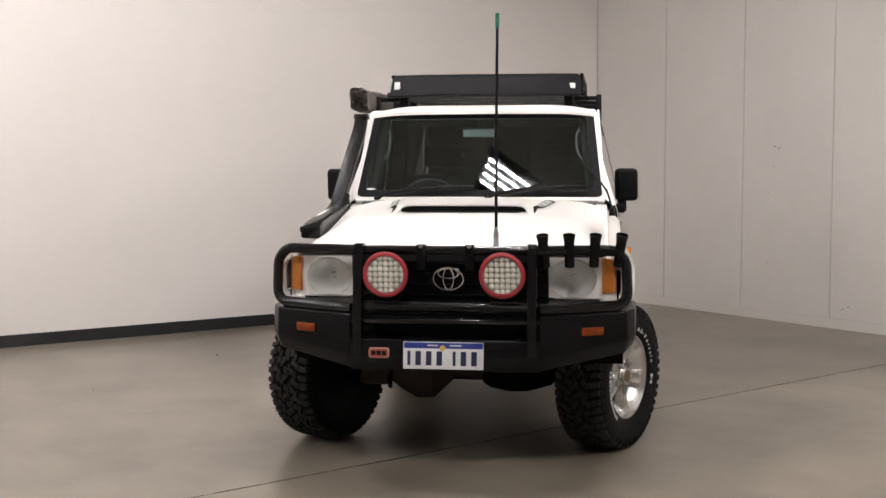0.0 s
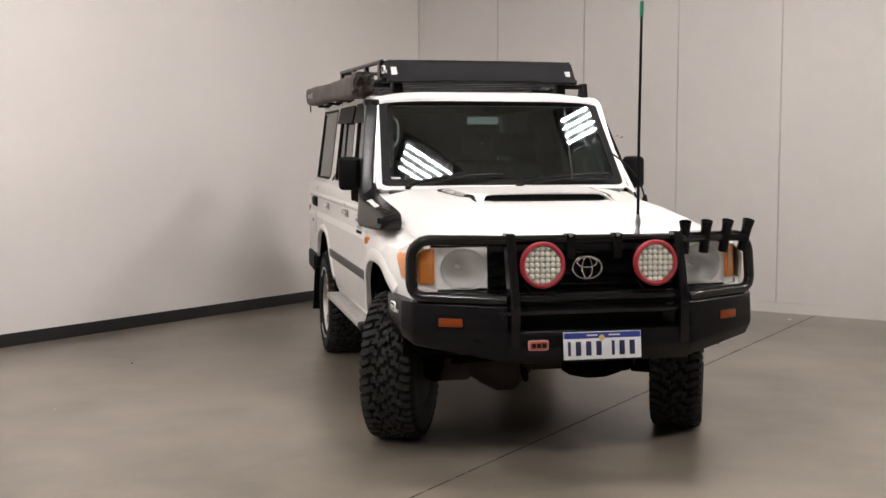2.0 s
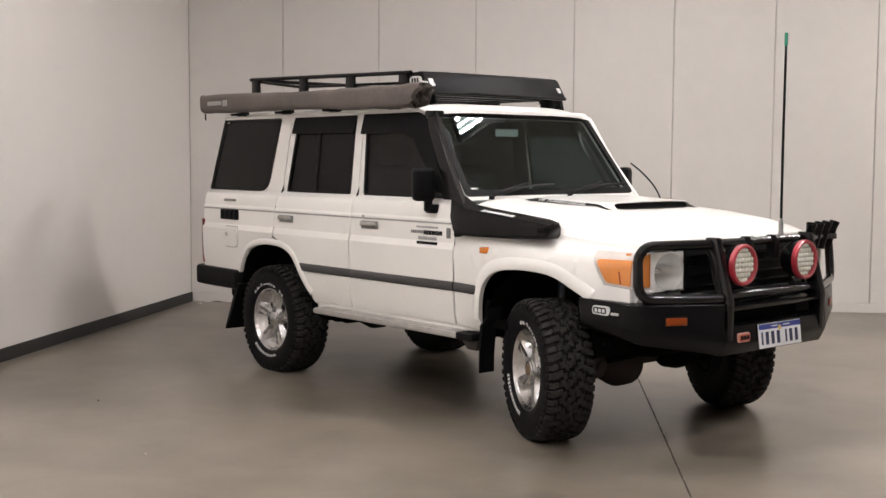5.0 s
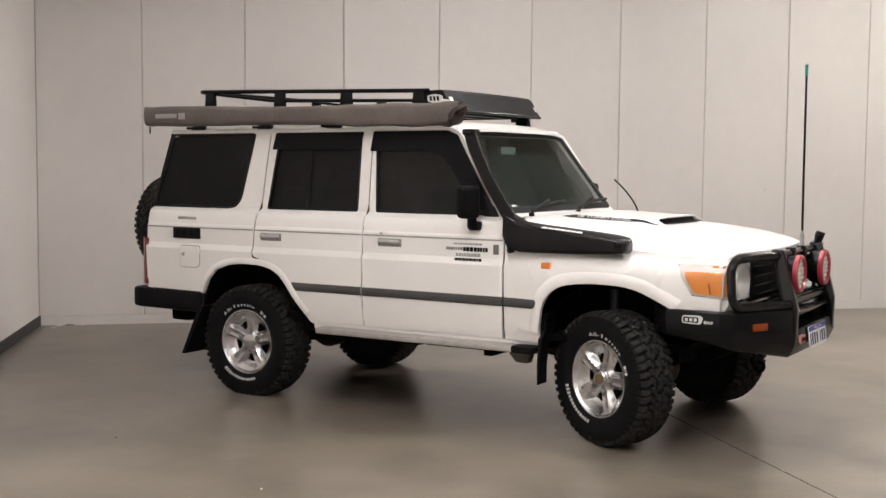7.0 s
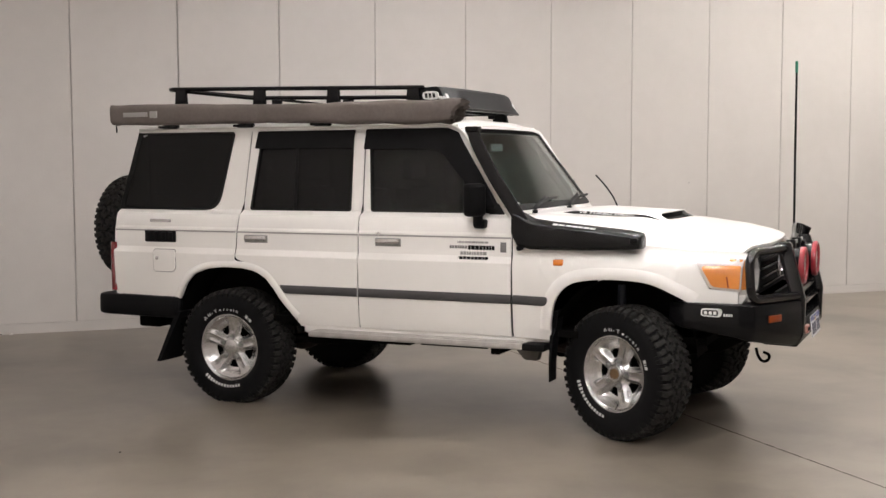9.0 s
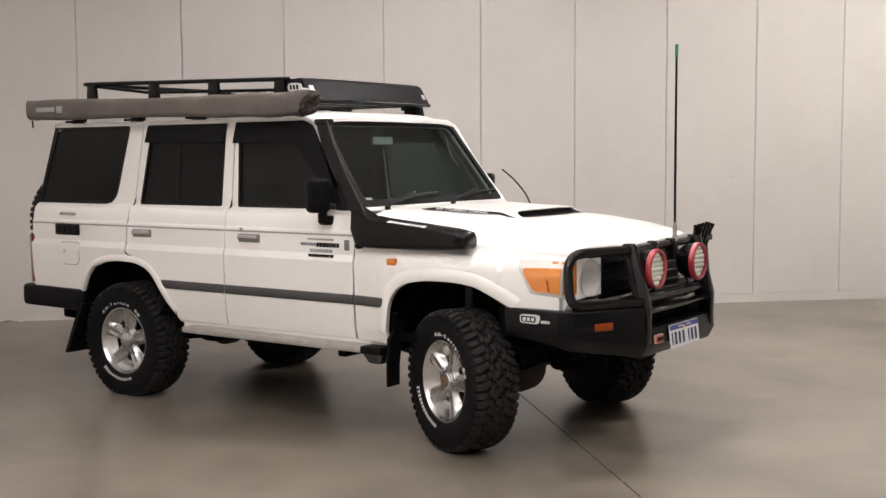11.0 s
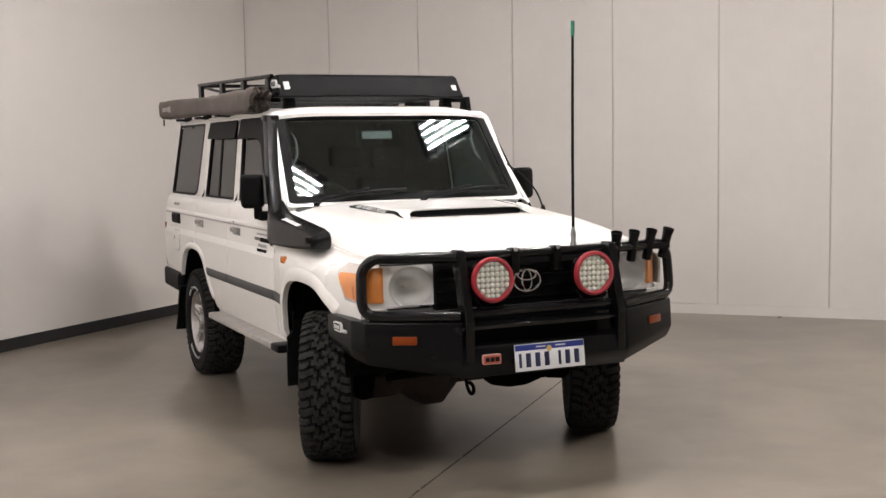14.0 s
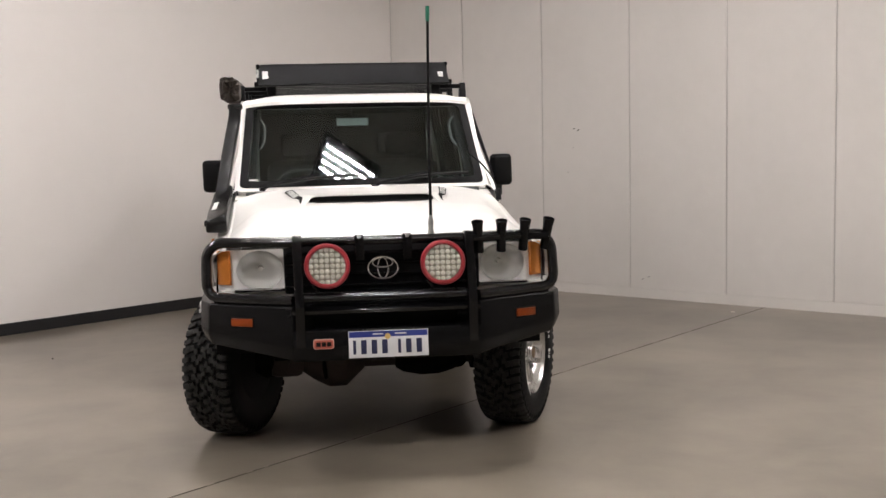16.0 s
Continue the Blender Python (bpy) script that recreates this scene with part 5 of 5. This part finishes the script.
def driving_light(x):
    m = pose(x, -0.865, 0.984)
    lamp = part("driving_light", lathe(bmesh.new(), [(0.075, 0.03), (0.07, 0.075), (0.03, 0.098), (-0.015, 0.102)], m, 40, "y"), BLACK, car, "round LED driving light with red bezel")
    part("bezel", lathe(bmesh.new(), [(-0.018, 0.098), (-0.018, 0.106), (-0.034, 0.108), (-0.045, 0.104), (-0.048, 0.094), (-0.038, 0.086), (-0.024, 0.086)], m, 48, "y", caps=False), RED, lamp, "red bezel ring")
    part("led_board", lathe(bmesh.new(), [(-0.026, 0.088), (-0.0265, 0.0)], m, 40, "y"), LEDGRID, lamp)
    bm = bmesh.new()
    for i in range(-3, 4):
        for j in range(-3, 4):
            if i * i + j * j <= 10:
                lathe_at = m @ pose(i * 0.0255, -0.027, j * 0.0255)
                rings = [[bm.verts.new(lathe_at @ Vector((math.cos(a) * r, h, math.sin(a) * r))) for a in (2 * math.pi * k / 10 for k in range(10))] for r, h in ((0.0122, 0.0), (0.0112, -0.0035), (0.0075, -0.0065), (0.003, -0.0078))]
                bm.faces.new(rings[-1])
                for p, q in zip(rings, rings[1:]):
                    for k in range(10):
                        bm.faces.new((p[k], p[(k + 1) % 10], q[(k + 1) % 10], q[k]))
    part("led_cells", bm, LEDS, lamp, smooth=60)
    part("lens", lathe(bmesh.new(), [(-0.037, 0.089), (-0.040, 0.05), (-0.041, 0.0)], m, 40, "y", caps=False), LENS, lamp).visible_shadow = False
    br = bmesh.new()
    for s in (-1, 1):
        tube(br, [(x + s * 0.045, -0.86, 0.862), (x + s * 0.075, -0.85, 0.90)], 0.008, sides=6)
    box(br, x - 0.06, x + 0.06, -0.885, -0.835, 0.850, 0.862, bevel=0.003)
    part("bracket", br, BLACK, lamp)


driving_light(-0.274)
driving_light(0.274)


# ---- snorkel, mirrors, aerials ----
def snorkel():
    # tapered airbox along the wing, then a duct up the pillar
    rows = []
    bm = bmesh.new()
    for y, z0, z1, x1 in ((-0.098, 1.106, 1.158, 0.872), (-0.088, 1.094, 1.176, 0.888), (-0.02, 1.088, 1.190, 0.895), (0.20, 1.080, 1.212, 0.902), (0.45, 1.077, 1.235, 0.905), (0.56, 1.078, 1.25, 0.905), (0.64, 1.095, 1.29, 0.895), (0.68, 1.16, 1.31, 0.88)):
        x0 = 0.775
        ring = rounded([(x0, z0), (x1, z0 + 0.004), (x1 - 0.012, z1 - 0.012), (x0, z1 + 0.012)], 0.02, 3)
        rows.append([bm.verts.new((-x, y, z)) for x, z in ring])
    for a, b in zip(rows, rows[1:]):
        for k in range(len(a)):
            bm.faces.new((a[k], a[(k + 1) % len(a)], b[(k + 1) % len(a)], b[k]))
    bm.faces.new(rows[0]), bm.faces.new(rows[-1][::-1])
    ob = part("snorkel", bm, SNORK, car, "black moulded snorkel", smooth=50)
    duct = bmesh.new()
    path = bent([(-0.838, 0.575, 1.15), (-0.840, 0.622, 1.25), (-0.797, 0.808, 1.50), (-0.757, 0.935, 1.70), (-0.748, 0.965, 1.785)], 0.07)
    rings = []
    for i, p in enumerate(path):
        way = (path[min(i + 1, len(path) - 1)] - path[max(i - 1, 0)]).normalized()
        deep = Vector((1, 0, 0)).cross(way).normalized()
        # flat-sided section, its front face turned towards the screen
        corner = [(-0.038, -0.038), (-0.033, 0.044), (0.036, 0.016), (0.036, -0.038)]
        rings.append([duct.verts.new(p + Vector((1, 0, 0)) * a + deep * b) for a, b in rounded(corner, 0.012, 4)])
    n = len(rings[0])
    for p, q in zip(rings, rings[1:]):
        for k in range(n):
            duct.faces.new((p[k], p[(k + 1) % n], q[(k + 1) % n], q[k]))
    bmesh.ops.recalc_face_normals(duct, faces=duct.faces)
    duct.faces.new(rings[0]), duct.faces.new(rings[-1][::-1])
    part("snorkel_duct", duct, SNORK, ob, smooth=60)
    part("intake_head", boxed(-0.793, -0.704, 0.930, 1.008, 1.768, 1.803, bevel=0.008), SNORK, ob)
    part("air_slot", boxed(-0.894, -0.874, -0.078, -0.035, 1.128, 1.160, bevel=0.006), INK, ob)
    for y, w, h in ((0.415, 0.030, 0.016), (0.375, 0.034, 0.012), (0.335, 0.030, 0.013), (0.298, 0.032, 0.013), (0.262, 0.028, 0.013), (0.228, 0.026, 0.013), (0.192, 0.030, 0.014)):
        m = Matrix.Translation((-0.856, y, ramp(y, [-0.02, 0.2, 0.45, 0.56], [1.1845, 1.2065, 1.2295, 1.245]))) @ pose(0, 0, 0, 5.5, -13, 0)
        part("white_mark", boxed(-h, h, -w / 2, w / 2, -0.004, 0.0025, m=m), WHITE, ob)
    part("clamp_knob", lathe(bmesh.new(), [(-0.02, 0.016), (0.02, 0.018), (0.024, 0.0)], pose(-0.86, 0.63, 1.088, 0, 0, 180), 12), MATTE, ob)


def door_mirror(s):
    m = pose(0.878 if s > 0 else -0.892, 0.905, 0, 0, 0, s * 24)
    ob = part("door_mirror", boxed(-0.066, 0.066, -0.045, 0.042, 1.268, 1.464, bevel=0.028, m=m, seg=4), FRIT, car, "black door mirror", smooth=50)
    part("mirror_glass", boxed(-0.050, 0.050, 0.038, 0.0428, 1.292, 1.440, bevel=0.002, m=m), CHROME, ob)
    part("mirror_arm", boxed(-0.052, -0.006, -0.026, 0.026, 1.205, 1.285, bevel=0.012, m=m) if s > 0 else boxed(0.006, 0.052, -0.026, 0.026, 1.205, 1.285, bevel=0.012, m=m), FRIT, ob)
    part("mirror_foot", boxed(s * 0.802, s * 0.870, 0.850, 0.925, 1.196, 1.250, bevel=0.014), FRIT, ob)


def aerials():
    tall = part("whip_aerial", tube(bmesh.new(), [(0.231, -0.77, 1.10), (0.231, -0.768, 1.60), (0.2365, -0.766, 2.20)], [0.0075, 0.0075, 0.0065], sides=8), MATTE, car, "tall black radio aerial with green tip")
    part("aerial_spring", lathe(bmesh.new(), [(1.095, 0.010), (1.10, 0.016), (1.13, 0.016), (1.14, 0.012), (1.175, 0.014), (1.20, 0.009), (1.21, 0.008)], pose(0.231, -0.77, 0), 14, "z"), STEEL, tall)
    part("green_tip", tube(bmesh.new(), [(0.2359, -0.766, 2.135), (0.2368, -0.766, 2.205)], 0.0095, sides=10), GREEN, tall)
    part("aerial_foot", boxed(0.205, 0.257, -0.80, -0.745, 1.085, 1.10, bevel=0.003), BLACK, tall)
    small = part("wing_aerial", tube(bmesh.new(), [(0.775, 0.50, 1.24), (0.755, 0.53, 1.33), (0.68, 0.58, 1.43), (0.60, 0.62, 1.495)], 0.0055, 0.06, 6), MATTE, car, "short bent radio aerial")
    part("aerial_foot", lathe(bmesh.new(), [(0, 0.018), (0.02, 0.016), (0.045, 0.009)], pose(0.777, 0.495, 1.20), 12, "z"), MATTE, small)


snorkel()
for side in (-1, 1):
    door_mirror(side)
aerials()


# ---- roof rack and awning ----
def roof_rack():
    # front fairing: a sloping black sheet with side cheeks
    bm = bmesh.new()
    rows = []
    for y, z, w, bow in ((1.198, 1.918, 0.604, 0.05), (1.184, 1.926, 0.61, 0.05), (1.203, 1.942, 0.608, 0.05), (1.258, 2.045, 0.596, 0.045), (1.280, 2.060, 0.588, 0.04), (1.33, 2.058, 0.585, 0.03)):
        rows.append([bm.verts.new((w * (k / 8 - 1), y - bow * (1 - abs(k / 8 - 1) ** 3.5), z)) for k in range(17)])
    for a, b in zip(rows, rows[1:]):
        for k in range(16):
            bm.faces.new((a[k], a[k + 1], b[k + 1], b[k]))
    for s, i in ((-1, 0), (1, 16)):
        low = [bm.verts.new((s * 0.606, y, z)) for y, z in ((1.25, 1.917), (1.42, 1.932), (1.43, 2.052))]
        bm.faces.new([r[i] for r in rows] + low[::-1])
    rack = part("roof_rack", bm, MATTE, car, "black steel roof rack with front fairing", smooth=30)
    part("fairing_lip", tube(bmesh.new(), [(-0.60, 1.193, 1.923), (-0.3, 1.143, 1.923), (0.3, 1.143, 1.923), (0.60, 1.193, 1.923)], 0.010, 0.1, sides=8), BLACK, rack)
    for s in (-1, 1):
        part("top_rail", tube(bmesh.new(), [(s * 0.61, 1.36, 2.055), (s * 0.61, 3.27, 2.098), (s * 0.56, 3.32, 2.098), (0, 3.32, 2.098)], 0.014, 0.04, 10), BLACK, rack)
        part("middle_rail", tube(bmesh.new(), [(s * 0.60, 1.36, 1.992), (s * 0.60, 2.62, 2.018), (s * 0.60, 3.2, 2.082)], 0.010, 0.05, 8), BLACK, rack)
        part("base_rail", boxed(s * 0.635, s * 0.585, 1.25, 3.29, 1.918, 1.95, bevel=0.006), BLACK, rack)
        for y in (3.19, 2.56, 2.0, 1.43):
            part("post", prism(bmesh.new(), rounded([(y - 0.05, 1.93), (y - 0.04, 2.05 + 0.022 * (y - 1.36)), (y + 0.04, 2.05 + 0.022 * (y - 1.36)), (y + 0.055, 1.93)], 0.008), s * 0.597, s * 0.622, "x", bevel=0.003), BLACK, rack)
        for y in (1.38, 2.02, 2.60, 3.20):
            part("rack_foot", prism(bmesh.new(), [(y - 0.06, 1.822), (y - 0.035, 1.93), (y + 0.035, 1.93), (y + 0.06, 1.822)], s * 0.70, s * 0.735, "x", bevel=0.004), MATTE, rack)
            part("foot_arm", boxed(s * 0.56, s * 0.735, y - 0.025, y + 0.025, 1.895, 1.922, bevel=0.004), MATTE, rack)
        part("fairing_foot", prism(bmesh.new(), [(1.235, 1.835), (1.255, 1.925), (1.325, 1.925), (1.345, 1.835)], s * 0.50, s * 0.555, "x", bevel=0.006), MATTE, rack)
    for k in range(10):
        y = 1.26 + 0.222 * k
        part("floor_slat", boxed(-0.60, 0.60, y - 0.02, y + 0.02, 1.925, 1.945, bevel=0.004), BLACK, rack)
    # stickers, kept plain: a pale oval with dark bars, a ragged pale strip beside it
    def oval(y0, z0, a, b):
        return [(y0 + a * math.copysign(abs(math.cos(t)) ** 0.7, math.cos(t)), z0 + b * math.copysign(abs(math.sin(t)) ** 0.7, math.sin(t))) for t in (2 * math.pi * k / 28 for k in range(28))]
    logo = part("sticker", prism(bmesh.new(), oval(1.312, 2.004, 0.054, 0.026), -0.6165, -0.606, "x"), WHITE, rack)
    for k in range(3):
        part("sticker_mark", prism(bmesh.new(), [(1.277 + 0.026 * k, 1.990), (1.282 + 0.026 * k, 2.018), (1.299 + 0.026 * k, 2.018), (1.294 + 0.026 * k, 1.990)], -0.6175, -0.612, "x"), INK, logo)
    for k in range(5):
        part("sticker_mark", boxed(-0.6165, -0.608, 1.196 + 0.013 * k, 1.206 + 0.013 * k, 1.974 + 0.002 * k, 1.992 + 0.002 * k, bevel=0.001), WHITE, logo)
    for x0, x1, z0, z1 in ((0.535, 0.572, 1.965, 1.995), (-0.580, -0.545, 1.968, 2.012), (-0.542, -0.500, 1.962, 1.980)):
        z = (z0 + z1) / 2
        y = 1.2462 - (2.045 - z) * 0.535
        m = Matrix.Translation(((x0 + x1) / 2, y, z)) @ pose(0, 0, 0, -28)
        part("sticker", boxed((x0 - x1) / 2, (x1 - x0) / 2, -0.003, 0.004, (z0 - z1) * 0.6, (z1 - z0) * 0.6, bevel=0.001, m=m), WHITE, rack)


def awning():
    bm = bmesh.new()
    rows = []
    n, sides = 110, 28
    for i in range(n + 1):
        t = i / n
        y = 1.06 + t * 2.55
        ring = []
        cz = 1.892 + 0.03 * t
        for k in range(sides):
            a = 2 * math.pi * k / sides
            c, q = math.cos(a), math.sin(a)
            e = 0.55
            x = math.copysign(abs(c) ** e, c) * 0.060
            z = math.copysign(abs(q) ** e, q) * (0.066 + 0.006 * math.sin(t * 9))
            w = noise.noise(Vector((y * 3.1, a * 0.9, 0.3))) * 0.006 + noise.noise(Vector((y * 11 + a * 2, a * 2.0, 5))) * 0.003
            crumple = (1 - smooth(t / 0.10)) ** 2
            grow = 1.0 + crumple * (0.08 * (q > 0.2) + 0.34 * noise.noise(Vector((a * 1.7, y * 9, 2.2)))) + (0.06 if i == n else 0)
            w += 0.0045 * math.sin(y * 16 + a * 2.2 + 3 * noise.noise(Vector((y * 1.7, a * 0.4, 1)))) * smooth((noise.noise(Vector((y * 1.3, 0.5, 0.5))) + 0.3) / 0.6)
            # the open front end is gathered: its top stands forward in a peak, its foot lies back
            peak = 1 - smooth(t / 0.07)
            ring.append(bm.verts.new((-0.783 + x * (1 + w * 8) * grow, y + crumple * (0.035 * noise.noise(Vector((a * 2.1, 4.4, 0.7))) - 0.02 * (c > 0.3)), cz + z * (1 + w * 10) * grow + peak * 0.020 * max(0, q) * (c < 0.4))))
            ring[-1].co.y += peak * (0.050 * max(0, -q) - 0.045 * max(0, q))
        rows.append(ring)
    for a, b in zip(rows, rows[1:]):
        for k in range(sides):
            bm.faces.new((a[k], a[(k + 1) % sides], b[(k + 1) % sides], b[k]))
    lining = bmesh.new()
    throat = sum((v.co for v in rows[0]), Vector()) / sides
    rings = []
    for inset, sink in ((0.03, 0.004), (0.30, -0.012), (0.55, 0.012), (0.80, 0.03)):
        rings.append([lining.verts.new(v.co + (throat - v.co) * (inset + (0.16 * noise.noise(Vector((k * 0.9, inset * 7, 3.1))) if inset > 0.1 else 0)) + Vector((0, sink + 0.05 * noise.noise(Vector((k * 0.55, inset * 4, 8.7))), 0.02 * noise.noise(Vector((k * 0.7, inset * 5, 1.3)))))) for k, v in enumerate(rows[0])])
    for p, q in zip(rings, rings[1:]):
        for k in range(sides):
            lining.faces.new((p[k], p[(k + 1) % sides], q[(k + 1) % sides], q[k]))
    lining.faces.new(rings[-1])
    for ring, d in ((rows[-1], -0.012),):
        c = bm.verts.new(sum((v.co for v in ring), Vector()) / sides + Vector((0, d, 0)))
        for k in range(sides):
            bm.faces.new((ring[k], ring[(k + 1) % sides], c))
    ob = part("awning_bag", bm, CANVAS, car, "rolled grey canvas awning bag", smooth=70)
    part("bag_mouth", lining, MOUTH, ob, "crumpled dark bag opening")
    for a, b, z0, z1 in ((3.30, 3.50, 1.905, 1.935), (3.22, 3.28, 1.895, 1.94)):
        part("bag_mark", boxed(-0.8475, -0.841, a, b, z0, z1, bevel=0.001), shader("pale_print", (0.33, 0.32, 0.31), 0.8), ob)
    for y in (1.38, 2.02, 2.60, 3.20):
        part("awning_bracket", boxed(-0.80, -0.70, y - 0.05, y + 0.05, 1.826, 1.842, bevel=0.004), MATTE, ob)
    part("tie_cord", tube(bmesh.new(), [(-0.82, 3.58, 1.85), (-0.82, 3.58, 1.80)], 0.006, sides=6), MATTE, ob)


roof_rack()
awning()


# ---- stickers on the body ----
def stickers():
    s = -1
    rng = random.Random(2)
    for z, a, b, h, ink in ((1.112, 0.84, 1.04, 0.012, GREYLINE), (1.080, 0.80, 0.97, 0.026, INK), (1.082, 0.975, 1.09, 0.018, DECAL), (1.046, 0.85, 1.02, 0.020, GREYLINE), (1.016, 0.84, 1.03, 0.020, INK)):
        y = a
        while y < b:
            w = rng.uniform(0.010, 0.024)
            x = half(y, z)
            part("door_sticker", boxed(-(x + 0.0025), -(x - 0.004), y, min(y + w, b), z - h / 2, z + h / 2, bevel=0.001), ink, car)
            y += w + 0.0035
    part("door_sticker", boxed(-(half(0.74, 1.08) + 0.0025), -0.83, 0.725, 0.762, 1.055, 1.115, bevel=0.001), DECAL, car)
    # bonnet stripes: a black wedge with white capitals
    verts, faces = written("V8 TURBO DIESEL", 0.043)
    for s in (-1, 1):
        def band(u, w):
            """A point of the stripe: u along it, w across it in metres."""
            y = 0.50 - 0.62 * u
            x = s * (flank_x(max(y, -0.0)) + 0.006 * smooth((0.05 - y) / 0.1) - w)
            return x, y, max(scoop_z(x, y) + 0.0015 if y > -0.155 else 0.0, hood_z(x, y))
        def stripe(u, v):
            x, y, z = band(u, (v - 0.5) * ramp(u, [0, 0.10, 0.66, 1], [0.002, 0.047, 0.036, 0.002]))
            return x, y, z + 0.0035
        part("bonnet_stripe", grid(28, 8, stripe), INK, car)
        # runs along the stripe, read from beside the car
        out = []
        for a, b, c in verts:
            x, y, z = band(0.43 - s * a / 0.62, b - 0.0155)
            out.append((x, y, z + 0.0055 + c))
        for piece in islands(out, faces):
            part("stripe_letter", piece, WHITE, car, smooth=0)


stickers()


# ---- crumbs on the floor ----
def scrap(x, y, wide, material, label):
    rng = random.Random(int(x * 1000))
    bm = bmesh.new()
    ring = [(x + math.cos(a) * wide * rng.uniform(0.5, 1), y + math.sin(a) * wide * rng.uniform(0.3, 0.8)) for a in (2 * math.pi * k / 9 for k in range(9))]
    prism(bm, ring, 0.0, 0.008, "z", bevel=0.002)
    ob = part("debris", bm, material, None, smooth=0)
    tagged(ob, label, "debris", group="crumbs on the floor")


for x, y, wide in ((0.74, 6.46, 0.045), (0.90, 6.30, 0.03), (0.60, 6.36, 0.028), (3.298, 3.351, 0.022)):
    scrap(x, y, wide, PLASTER, "small pale plaster crumb on the concrete floor")
scrap(0.83, 6.395, 0.055, SMUDGE, "small dark crumb on the floor by the wall")
scrap(4.45, 2.66, 0.035, SMUDGE, "small dark crumb on the floor by the wall")
scrap(-2.245, 2.455, 0.011, SMUDGE, "tiny dark crumb on the open concrete floor")
scrap(-2.62, 1.05, 0.008, PLASTER, "tiny pale crumb on the open concrete floor")
